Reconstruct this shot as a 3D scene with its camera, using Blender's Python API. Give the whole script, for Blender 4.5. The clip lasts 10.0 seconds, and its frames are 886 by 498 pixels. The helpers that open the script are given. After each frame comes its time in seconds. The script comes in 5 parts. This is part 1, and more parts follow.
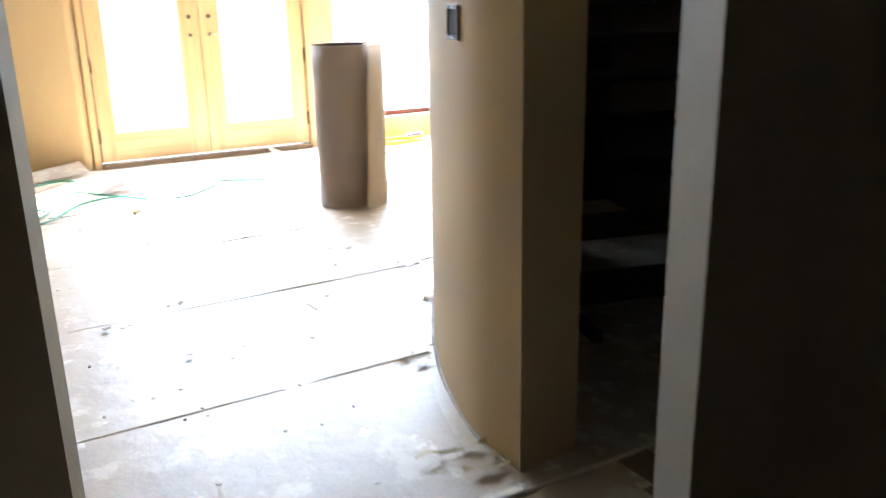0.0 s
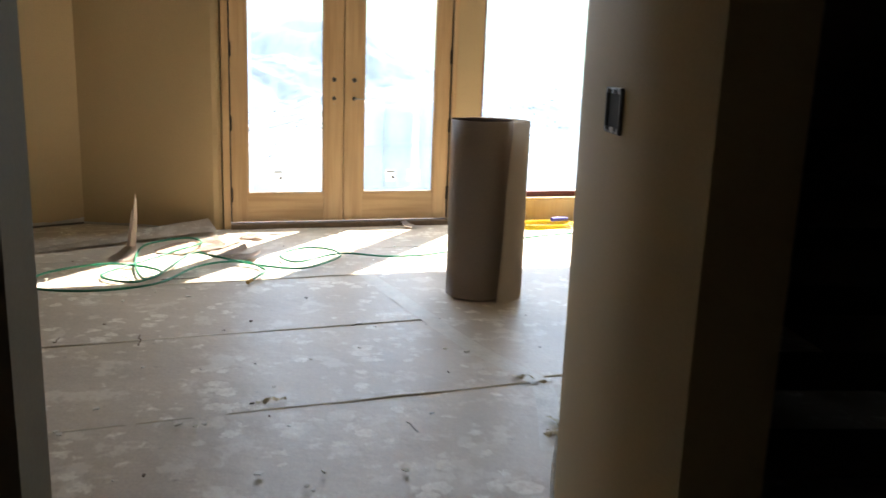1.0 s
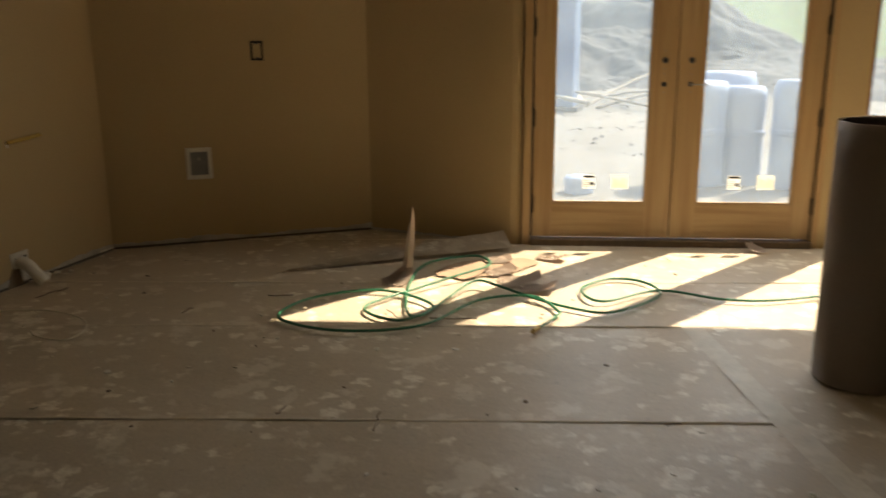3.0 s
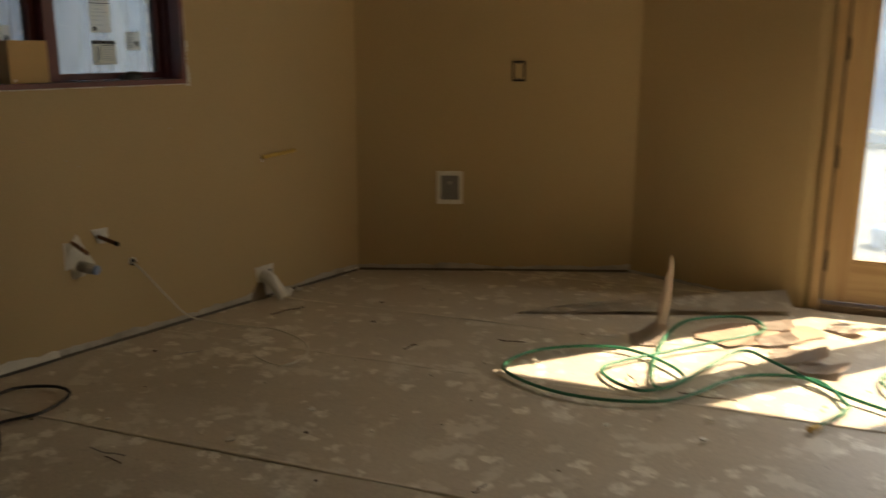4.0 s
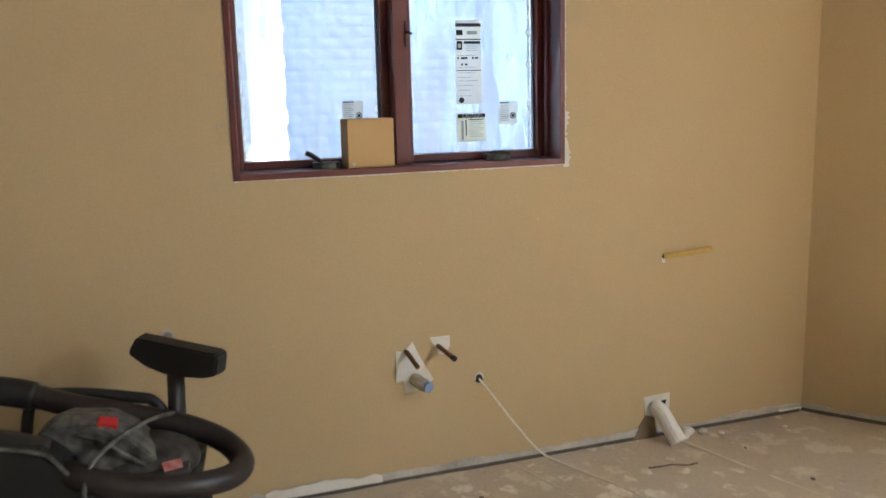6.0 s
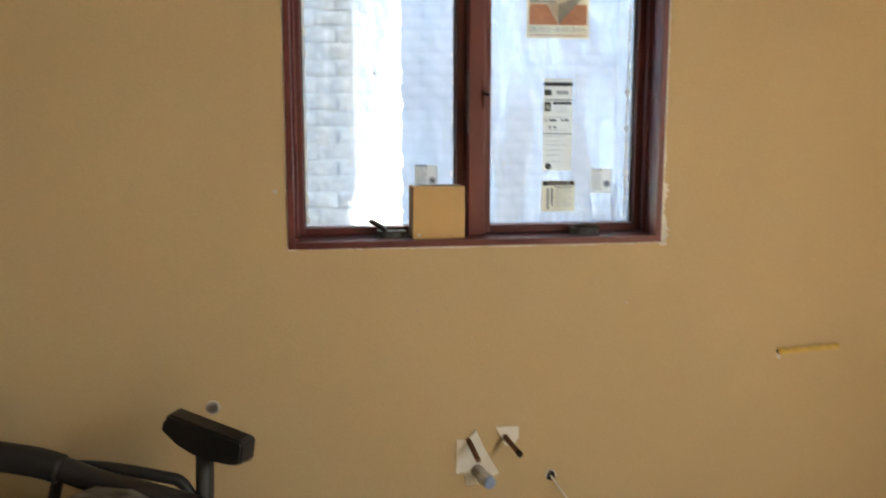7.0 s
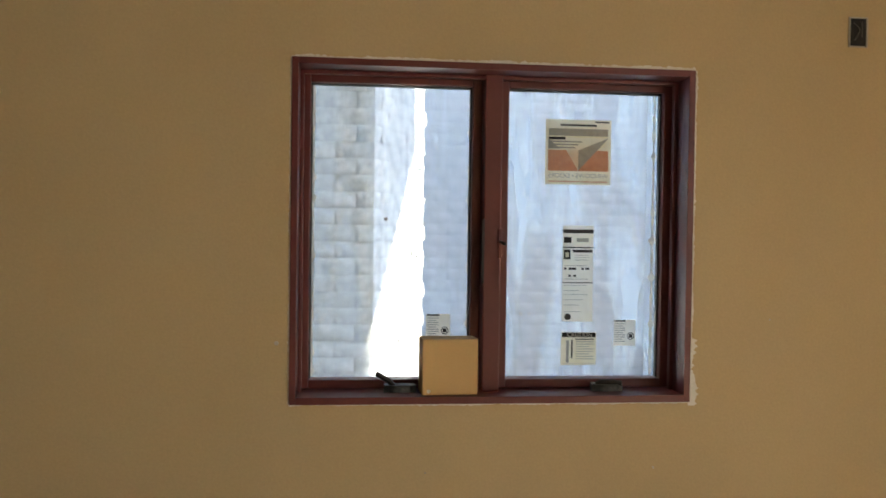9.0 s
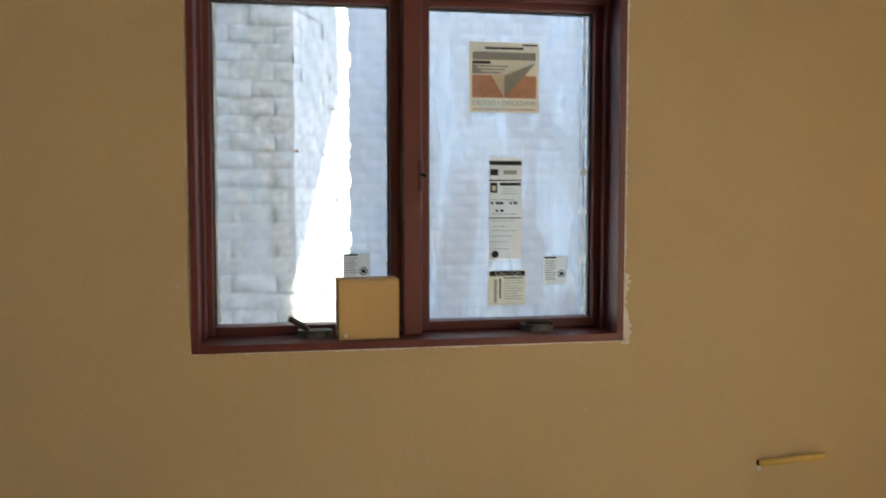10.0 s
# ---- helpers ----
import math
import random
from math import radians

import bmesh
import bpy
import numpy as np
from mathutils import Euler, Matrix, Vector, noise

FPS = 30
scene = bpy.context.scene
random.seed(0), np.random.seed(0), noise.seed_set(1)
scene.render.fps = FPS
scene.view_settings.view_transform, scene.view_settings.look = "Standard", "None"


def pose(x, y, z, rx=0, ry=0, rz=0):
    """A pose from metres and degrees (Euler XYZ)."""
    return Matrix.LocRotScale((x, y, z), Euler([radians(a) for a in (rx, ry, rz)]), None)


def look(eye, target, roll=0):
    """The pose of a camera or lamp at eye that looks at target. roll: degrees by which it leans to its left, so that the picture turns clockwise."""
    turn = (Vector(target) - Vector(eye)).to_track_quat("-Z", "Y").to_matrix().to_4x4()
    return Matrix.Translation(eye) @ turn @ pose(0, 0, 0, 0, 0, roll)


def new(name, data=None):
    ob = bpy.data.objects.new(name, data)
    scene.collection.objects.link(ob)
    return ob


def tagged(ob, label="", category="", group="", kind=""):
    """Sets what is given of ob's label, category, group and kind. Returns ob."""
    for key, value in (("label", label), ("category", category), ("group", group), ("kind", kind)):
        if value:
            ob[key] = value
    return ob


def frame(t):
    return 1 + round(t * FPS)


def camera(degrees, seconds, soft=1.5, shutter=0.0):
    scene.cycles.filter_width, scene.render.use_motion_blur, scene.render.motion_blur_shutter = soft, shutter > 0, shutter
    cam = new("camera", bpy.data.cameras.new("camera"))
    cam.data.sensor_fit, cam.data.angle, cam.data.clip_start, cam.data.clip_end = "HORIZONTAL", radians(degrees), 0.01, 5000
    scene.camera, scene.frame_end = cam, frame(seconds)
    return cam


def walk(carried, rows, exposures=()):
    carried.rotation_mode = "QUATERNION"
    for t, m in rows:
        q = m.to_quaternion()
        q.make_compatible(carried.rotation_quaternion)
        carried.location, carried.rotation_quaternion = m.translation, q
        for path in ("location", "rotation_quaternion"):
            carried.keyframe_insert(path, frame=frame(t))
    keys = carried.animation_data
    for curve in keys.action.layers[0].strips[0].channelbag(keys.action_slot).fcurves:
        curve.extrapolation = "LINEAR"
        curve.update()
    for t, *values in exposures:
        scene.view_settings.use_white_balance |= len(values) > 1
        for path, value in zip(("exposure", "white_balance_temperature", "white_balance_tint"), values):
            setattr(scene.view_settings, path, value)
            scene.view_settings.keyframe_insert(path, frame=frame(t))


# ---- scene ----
cam = camera(54.7, 10.0, shutter=0.5)
PATH = [
    (0, (0.032, 0.691, 1.347), (0.514, 2.539, 0.755), -1.2),
    (0.5, (0.134, 0.977, 1.328), (0.445, 2.882, 0.802), 1.5),
    (1, (0.193, 1.294, 1.343), (0.361, 3.238, 0.903), 2.1),
    (1.5, (0.257, 1.619, 1.337), (0.265, 3.554, 0.83), 1.0),
    (2, (0.255, 1.958, 1.335), (0.051, 3.874, 0.8), -0.0),
    (3.3, (0.171, 2.768, 1.365), (-0.567, 4.56, 0.873), -0.3),
    (3.5, (0.167, 2.875, 1.359), (-0.697, 4.613, 0.878), -0.2),
    (4, (0.099, 3.131, 1.338), (-1.054, 4.699, 0.878), 0.2),
    (4.5, (0.004, 3.427, 1.349), (-1.424, 4.76, 0.919), -0.4),
    (5, (-0.104, 3.689, 1.344), (-1.787, 4.695, 0.95), -1.8),
    (5.2, (-0.149, 3.821, 1.357), (-1.913, 4.685, 0.976), -1.3),
    (6.5, (-0.563, 4.41, 1.476), (-2.457, 4.961, 1.144), -1.3),
    (7, (-0.628, 4.598, 1.561), (-2.585, 4.891, 1.268), -0.0),
    (7.5, (-0.681, 4.671, 1.642), (-2.669, 4.795, 1.455), 0.2),
    (8, (-0.739, 4.653, 1.673), (-2.734, 4.801, 1.647), 0.5),
    (8.5, (-0.762, 4.669, 1.703), (-2.754, 4.841, 1.686), 0.4),
    (9, (-0.782, 4.682, 1.683), (-2.77, 4.902, 1.642), 0.8),
    (9.5, (-0.863, 4.684, 1.643), (-2.837, 4.995, 1.57), 0.3),
    (10, (-0.963, 4.765, 1.604), (-2.926, 5.126, 1.469), 0.0),
]
EXPOSURE = [(0, 4.87, 5700, 10), (0.5, 3.42, 5900, 10), (1, 2.59, 6100, 10), (1.5, 2.22, 6400, 10), (2, 1.92, 7250, 10), (3.5, 1.39, 8100, 12), (4, 1.79, 8050, 10), (4.5, 3.01, 6500, 10), (5, 4.02, 5730, 10), (6.5, 3.78, 6500, 10), (7, 3.74, 7050, 10), (7.5, 3.36, 7200, 10), (9, 3.2, 7150, 10), (10, 3.18, 7200, 10)]
walk(cam, [(t, look(eye, target, roll)) for t, eye, target, roll in PATH], EXPOSURE)
# ---- light ----
SUN = Vector((0.49, 0.87, 1.08)).normalized()          # towards the sun
world = bpy.data.worlds.new("sky")
scene.world = world
world.use_nodes = True
wn = world.node_tree.nodes
sky = wn.new("ShaderNodeTexSky")
sky.sky_type = "NISHITA"
sky.sun_disc = False
sky.sun_elevation = math.asin(SUN.z)
sky.sun_rotation = math.atan2(SUN.x, SUN.y)
world.node_tree.links.new(sky.outputs[0], wn["Background"].inputs[0])
wn["Background"].inputs[1].default_value = 0.15
sun = new("sun", bpy.data.lights.new("sun", "SUN"))
sun.data.energy, sun.data.angle, sun.data.color = 4.2, radians(0.6), (1.0, 0.90, 0.74)
sun.matrix_world = look((0, 0, 0), -SUN)


def sky_lamp(name, centre, normal, width, height, power):
    """Skylight that comes in through an opening."""
    lamp = new(name, bpy.data.lights.new(name, "AREA"))
    lamp.data.shape, lamp.data.size, lamp.data.size_y = "RECTANGLE", width, height
    lamp.data.energy, lamp.data.color = power, (0.93, 0.97, 1.0)
    lamp.matrix_world = look(centre, Vector(centre) + Vector(normal))
    return lamp


# ---- materials ----
def material(name, colour, rough=0.6, metal=0.0, second=None, scale=3.0, amount=0.5, fine=60.0, fine_amount=0.12, bump=0.05, bump_scale=None, coat=0.0):
    """A surface whose colour drifts at two scales, with fine relief."""
    m = bpy.data.materials.new(name)
    m.use_nodes = True
    n, l = m.node_tree.nodes, m.node_tree.links
    p = n["Principled BSDF"]
    p.inputs["Roughness"].default_value, p.inputs["Metallic"].default_value = rough, metal
    p.inputs["Coat Weight"].default_value = coat
    tc = n.new("ShaderNodeTexCoord")
    a, b = n.new("ShaderNodeTexNoise"), n.new("ShaderNodeTexNoise")
    a.inputs["Scale"].default_value, a.inputs["Detail"].default_value = scale, 4
    b.inputs["Scale"].default_value, b.inputs["Detail"].default_value = fine, 3
    for t in (a, b):
        l.new(tc.outputs["Object"], t.inputs["Vector"])
    mix = n.new("ShaderNodeMix")
    mix.data_type = "RGBA"
    mix.inputs[6].default_value = (*colour, 1)
    mix.inputs[7].default_value = (*(second or [c * 0.72 for c in colour]), 1)
    ramp = n.new("ShaderNodeMapRange")
    ramp.inputs[1].default_value, ramp.inputs[2].default_value, ramp.inputs[4].default_value = 0.35, 0.7, amount
    l.new(a.outputs[0], ramp.inputs[0])
    l.new(ramp.outputs[0], mix.inputs[0])
    fm = n.new("ShaderNodeMix")
    fm.data_type, fm.blend_type = "RGBA", "OVERLAY"
    fm.inputs[0].default_value = fine_amount * 2
    l.new(mix.outputs[2], fm.inputs[6])
    l.new(b.outputs[0], fm.inputs[7])
    l.new(fm.outputs[2], p.inputs["Base Color"])
    if bump:
        k = n.new("ShaderNodeBump")
        k.inputs["Strength"].default_value, k.inputs["Distance"].default_value = bump, 0.01
        c = b
        if bump_scale:
            c = n.new("ShaderNodeTexNoise")
            c.inputs["Scale"].default_value, c.inputs["Detail"].default_value = bump_scale, 4
            l.new(tc.outputs["Object"], c.inputs["Vector"])
        l.new(c.outputs[0], k.inputs["Height"])
        l.new(k.outputs[0], p.inputs["Normal"])
    return m


def paper_material():
    """Kraft floor board: grey-brown fibre, trodden plaster smears, dirt and ripples."""
    m = material("floor_paper", (0.56, 0.48, 0.385), 0.46, second=(0.45, 0.385, 0.305), scale=1.6, amount=0.8, fine=90, fine_amount=0.1, bump=0.55, bump_scale=7)
    n, l = m.node_tree.nodes, m.node_tree.links
    p = n["Principled BSDF"]
    base = p.inputs["Base Color"].links[0].from_socket
    geo = n.new("ShaderNodeNewGeometry")
    # trodden plaster: ragged round blots in clusters, over a faint cloudy film
    warp, mask, ragged, spots, cloud = (n.new("ShaderNodeTexNoise"), n.new("ShaderNodeTexNoise"), n.new("ShaderNodeTexNoise"), n.new("ShaderNodeTexVoronoi"), n.new("ShaderNodeTexNoise"))
    for t, s, d in ((warp, 26, 4), (mask, 1.5, 3), (ragged, 24, 9), (cloud, 5.0, 9)):
        t.inputs["Scale"].default_value, t.inputs["Detail"].default_value = s, d
        l.new(geo.outputs["Position"], t.inputs["Vector"])
    cloud.inputs["Roughness"].default_value = 0.65
    spots.inputs["Scale"].default_value = 13.0
    push = n.new("ShaderNodeVectorMath")
    push.operation, push.inputs[1].default_value = "MULTIPLY_ADD", (0.10, 0.10, 0.0)
    l.new(ragged.outputs["Color"], push.inputs[0])
    l.new(geo.outputs["Position"], push.inputs[2])
    l.new(push.outputs[0], spots.inputs["Vector"])
    size, near, room = n.new("ShaderNodeMath"), n.new("ShaderNodeMath"), n.new("ShaderNodeMath")
    size.operation, size.inputs[1].default_value, size.inputs[2].default_value = "MULTIPLY_ADD", 0.95, -1.07
    l.new(spots.outputs["Color"], size.inputs[0])
    room.operation, room.inputs[1].default_value = "MULTIPLY_ADD", 1.55
    l.new(mask.outputs[0], room.inputs[0])
    l.new(size.outputs[0], room.inputs[2])
    near.operation = "SUBTRACT"
    l.new(room.outputs[0], near.inputs[0])
    l.new(spots.outputs["Distance"], near.inputs[1])
    blot = n.new("ShaderNodeMapRange")
    blot.inputs[1].default_value, blot.inputs[2].default_value, blot.inputs[4].default_value = 0.0, 0.2, 0.95
    l.new(near.outputs[0], blot.inputs[0])
    worn, rub = n.new("ShaderNodeTexNoise"), n.new("ShaderNodeMapRange")
    worn.inputs["Scale"].default_value, worn.inputs["Detail"].default_value, worn.inputs["Roughness"].default_value = 30, 6, 0.7
    l.new(geo.outputs["Position"], worn.inputs["Vector"])
    rub.inputs[1].default_value, rub.inputs[2].default_value, rub.inputs[3].default_value = 0.40, 0.55, 0.4
    l.new(worn.outputs[0], rub.inputs[0])
    thin = n.new("ShaderNodeMath")
    thin.operation = "MULTIPLY"
    l.new(blot.outputs[0], thin.inputs[0])
    l.new(rub.outputs[0], thin.inputs[1])
    film = n.new("ShaderNodeMapRange")
    film.inputs[1].default_value, film.inputs[2].default_value, film.inputs[4].default_value = 0.545, 0.60, 0.42
    l.new(cloud.outputs[0], film.inputs[0])
    cut = n.new("ShaderNodeMath")
    cut.operation = "MAXIMUM"
    l.new(thin.outputs[0], cut.inputs[0])
    l.new(film.outputs[0], cut.inputs[1])
    smear = n.new("ShaderNodeMix")
    smear.data_type = "RGBA"
    smear.inputs[7].default_value = (0.84, 0.79, 0.69, 1)
    l.new(cut.outputs[0], smear.inputs[0])
    l.new(base, smear.inputs[6])
    dirt = n.new("ShaderNodeMapRange")
    dirt.inputs[1].default_value, dirt.inputs[2].default_value, dirt.inputs[4].default_value = 0.64, 0.8, 0.5
    l.new(warp.outputs[0], dirt.inputs[0])
    dark = n.new("ShaderNodeMix")
    dark.data_type = "RGBA"
    dark.inputs[7].default_value = (0.22, 0.18, 0.14, 1)
    l.new(dirt.outputs[0], dark.inputs[0])
    l.new(smear.outputs[2], dark.inputs[6])
    l.new(dark.outputs[2], p.inputs["Base Color"])
    return m


def wood_material(name, light, dark, rough=0.45):
    m = material(name, light, rough, second=dark, scale=2.0, amount=0.35, fine=120, fine_amount=0.06, bump=0.03)
    n, l = m.node_tree.nodes, m.node_tree.links
    p = n["Principled BSDF"]
    base = p.inputs["Base Color"].links[0].from_socket
    tc, mp, w = n.new("ShaderNodeTexCoord"), n.new("ShaderNodeMapping"), n.new("ShaderNodeTexNoise")
    mp.inputs["Scale"].default_value = (28, 28, 1.3)
    w.inputs["Scale"].default_value, w.inputs["Detail"].default_value, w.inputs["Distortion"].default_value = 1.0, 4, 0.6
    l.new(tc.outputs["Object"], mp.inputs[0])
    l.new(mp.outputs[0], w.inputs["Vector"])
    r = n.new("ShaderNodeMapRange")
    r.inputs[1].default_value, r.inputs[2].default_value, r.inputs[4].default_value = 0.45, 0.7, 0.75
    l.new(w.outputs[0], r.inputs[0])
    mx = n.new("ShaderNodeMix")
    mx.data_type = "RGBA"
    mx.inputs[7].default_value = (*dark, 1)
    l.new(r.outputs[0], mx.inputs[0])
    l.new(base, mx.inputs[6])
    l.new(mx.outputs[2], p.inputs["Base Color"])
    return m


def glass_material(name="window_glass", dust=0.0, wiped=None):
    """Clear pane; dust: the share of it veiled by dried site dust and painted haze; wiped: the strokes that a rag left
    in it.
    """
    m = bpy.data.materials.new(name)
    m.use_nodes = True
    n, l = m.node_tree.nodes, m.node_tree.links
    n.remove(n["Principled BSDF"])
    t, g, f, x = n.new("ShaderNodeBsdfTransparent"), n.new("ShaderNodeBsdfGlossy"), n.new("ShaderNodeFresnel"), n.new("ShaderNodeMixShader")
    t.inputs[0].default_value = (0.93, 0.96, 0.96, 1)
    g.inputs["Roughness"].default_value = 0.02
    l.new(f.outputs[0], x.inputs[0])
    l.new(t.outputs[0], x.inputs[1])
    l.new(g.outputs[0], x.inputs[2])
    out = x
    if dust:
        v, k, w, r = n.new("ShaderNodeBsdfTranslucent"), n.new("ShaderNodeMixShader"), n.new("ShaderNodeTexNoise"), n.new("ShaderNodeMapRange")
        tc = n.new("ShaderNodeTexCoord")
        v.inputs[0].default_value = (0.68, 0.84, 1.0, 1)
        w.inputs["Scale"].default_value, w.inputs["Detail"].default_value = 2.5, 6
        r.inputs[1].default_value, r.inputs[2].default_value, r.inputs[3].default_value, r.inputs[4].default_value = 0.3, 0.7, dust * 0.7, dust * 1.3
        if wiped:
            mp = n.new("ShaderNodeMapping")
            mp.inputs["Rotation"].default_value, mp.inputs["Scale"].default_value = (radians(wiped), 0, 0), (1, 5.0, 0.9)
            l.new(tc.outputs["Object"], mp.inputs[0])
            l.new(mp.outputs[0], w.inputs["Vector"])
            w.inputs["Distortion"].default_value = 0.8
            r.inputs[1].default_value, r.inputs[2].default_value, r.inputs[3].default_value, r.inputs[4].default_value = 0.42, 0.62, 0.0, dust
        else:
            l.new(tc.outputs["Object"], w.inputs["Vector"])
        l.new(w.outputs[0], r.inputs[0])
        l.new(r.outputs[0], k.inputs[0])
        l.new(x.outputs[0], k.inputs[1])
        l.new(v.outputs[0], k.inputs[2])
        out = k
    l.new(out.outputs[0], n["Material Output"].inputs[0])
    return m


TAN = material("tan_wall_paint", (0.508, 0.385, 0.216), 0.72, second=(0.467, 0.35, 0.191), scale=1.1, amount=0.7, fine=130, fine_amount=0.05, bump=0.06, bump_scale=160)
# The same tan paint, darkened so its colour carries the hall's shade.
SHADED_TAN = material("shaded_tan_paint", (0.29, 0.235, 0.16), 0.75, scale=1.2, amount=0.4, fine=120, fine_amount=0.05)
CEIL = material("ceiling_plaster", (0.46, 0.42, 0.36), 0.8, scale=1.0, amount=0.3)
SLAB = material("subfloor", (0.26, 0.20, 0.15), 0.85, scale=3)
PAPER = paper_material()
KRAFT = material("kraft_roll", (0.48, 0.395, 0.335), 0.6, second=(0.43, 0.35, 0.295), scale=2, amount=0.6, fine=110, fine_amount=0.06, bump=0.04)
# Kraft again, paler: the light on the loose end is put into its colour.
LIT_KRAFT = material("lit_kraft", (0.74, 0.65, 0.54), 0.6, second=(0.68, 0.59, 0.48), scale=2, amount=0.6, fine=110, fine_amount=0.06, bump=0.04)
TAPE = material("paper_tape", (0.66, 0.60, 0.50), 0.45, scale=12, amount=0.7, bump=0.1)
TAPE_OLD = material("torn_tape", (0.52, 0.43, 0.25), 0.55, scale=20, amount=0.7, bump=0.1)
PINE = wood_material("clear_pine", (0.54, 0.375, 0.20), (0.38, 0.235, 0.11))
PINE_LOW = wood_material("pine_subsill", (0.55, 0.40, 0.20), (0.42, 0.28, 0.12))
SILL_WOOD = wood_material("dark_threshold", (0.17, 0.115, 0.07), (0.10, 0.066, 0.04), 0.6)
MAROON = material("maroon_paint", (0.125, 0.022, 0.020), 0.42, second=(0.10, 0.018, 0.017), scale=6, amount=0.6, fine=80, fine_amount=0.08, bump=0.03)
BLACK = material("black_rubber", (0.012, 0.012, 0.013), 0.5, scale=10, amount=0.4)
DUSTY = material("dusty_black_plastic", (0.012, 0.012, 0.013), 0.5, second=(0.085, 0.082, 0.077), scale=18, amount=0.9, fine=45, fine_amount=0.3, bump=0.06)
GREY_PL = material("dusty_grey_plastic", (0.024, 0.024, 0.022), 0.6, second=(0.17, 0.165, 0.15), scale=20, amount=1.0, fine=38, fine_amount=0.35, bump=0.06)
HOSE_BL = material("vacuum_hose_plastic", (0.014, 0.011, 0.011), 0.45, second=(0.035, 0.027, 0.026), scale=8, amount=0.7)
RED = material("red_plastic", (0.42, 0.018, 0.022), 0.4, scale=12, amount=0.3)
BADGE = material("worn_badge", (0.45, 0.20, 0.19), 0.5, second=(0.25, 0.03, 0.03), scale=40, amount=1.0)
GREEN = material("green_hose", (0.02, 0.20, 0.105), 0.38, second=(0.016, 0.15, 0.08), scale=9, amount=0.6)
BRASS = material("brass", (0.55, 0.38, 0.14), 0.35, 1.0, scale=30, amount=0.5)
COPPER = material("copper", (0.24, 0.125, 0.08), 0.5, 0.8, scale=30, amount=0.7)
STEEL = material("dull_steel", (0.42, 0.41, 0.39), 0.35, 1.0, scale=20, amount=0.4)
HINGE = material("dark_bronze", (0.05, 0.042, 0.035), 0.4, 0.8, scale=20, amount=0.5)
YELLOW = material("yellow_cord", (0.80, 0.56, 0.02), 0.45, scale=20, amount=0.3)
BLUE = material("blue_plug", (0.06, 0.05, 0.40), 0.4, scale=20, amount=0.3)
WIRE = material("white_cable", (0.72, 0.68, 0.58), 0.5, scale=20, amount=0.3)
ROMEX = material("yellow_sheath", (0.62, 0.42, 0.10), 0.5, scale=20, amount=0.3)
PLASTER = material("white_joint_compound", (0.74, 0.72, 0.67), 0.8, second=(0.60, 0.57, 0.50), scale=15, amount=0.6, bump=0.15)
RAW = material("raw_drywall_edge", (0.54, 0.52, 0.48), 0.85, second=(0.34, 0.31, 0.27), scale=6, amount=0.9, bump=0.15)
WHITE_PL = material("white_plastic", (0.82, 0.80, 0.76), 0.45, scale=15, amount=0.3)
RECESS_SHADE = material("recess_shade", (0.22, 0.22, 0.225), 0.5, scale=15, amount=0.4)
GALV = material("galvanised_box", (0.13, 0.125, 0.12), 0.5, 0.6, scale=20, amount=0.6)
MDF = material("tan_fibreboard", (0.56, 0.37, 0.16), 0.7, second=(0.53, 0.345, 0.145), scale=5, amount=0.6, fine=150, fine_amount=0.03, bump=0.02)
STICK = material("sticker_paper", (0.86, 0.84, 0.76), 0.6, scale=20, amount=0.2)
CREAM = material("cream_label", (0.84, 0.80, 0.64), 0.6, scale=20, amount=0.2)
# Print, and the black that stands for shade inside holes and boxes.
INK_AND_SHADE = material("ink_and_hole_shade", (0.012, 0.012, 0.012), 0.8, fine_amount=0.0, bump=0)
GREY_INK = material("grey_ink", (0.36, 0.36, 0.34), 0.6, bump=0)
ORANGE = material("orange_print", (0.70, 0.36, 0.24), 0.6, bump=0)
for m, share in ((STICK, 0.65), (CREAM, 0.65), (ORANGE, 0.65), (LIT_KRAFT, 0.4)):
    n, l = m.node_tree.nodes, m.node_tree.links
    p = n["Principled BSDF"]
    tr, mx = n.new("ShaderNodeBsdfTranslucent"), n.new("ShaderNodeMixShader")
    l.new(p.inputs["Base Color"].links[0].from_socket, tr.inputs[0])
    mx.inputs[0].default_value = share
    l.new(p.outputs[0], mx.inputs[1])
    l.new(tr.outputs[0], mx.inputs[2])
    l.new(mx.outputs[0], n["Material Output"].inputs[0])
SMEARED_GLASS = glass_material("smeared_glass", 0.30, 22)
FILMY_GLASS = glass_material("filmy_glass", 0.14, -60)
# Dust whose blue veil also paints the haze over the bright yard.
DUST_HAZE_GLASS = glass_material("dust_haze_glass", 0.09)
# Whitewash tinted blue, so that its colour carries the sky-lit shade.
WHITEWASH = material("whitewashed_brick", (0.54, 0.585, 0.64), 0.75, second=(0.43, 0.48, 0.55), scale=5, amount=0.75, fine=28, fine_amount=0.25, bump=1.0, bump_scale=13)
# The same wash, bluer: the bay's shade is put into its colour.
SHADE_WASH = material("blue_shaded_wash", (0.58, 0.645, 0.755), 0.8, second=(0.45, 0.525, 0.65), scale=2.5, amount=1.0, bump=0.25, bump_scale=9)
for node in [x for x in SHADE_WASH.node_tree.nodes if x.type == "TEX_NOISE"]:
    stretch = SHADE_WASH.node_tree.nodes.new("ShaderNodeMapping")
    stretch.inputs["Scale"].default_value = (2.2, 2.2, 0.5)
    SHADE_WASH.node_tree.links.new(node.inputs["Vector"].links[0].from_socket, stretch.inputs[0])
    SHADE_WASH.node_tree.links.new(stretch.outputs[0], node.inputs["Vector"])
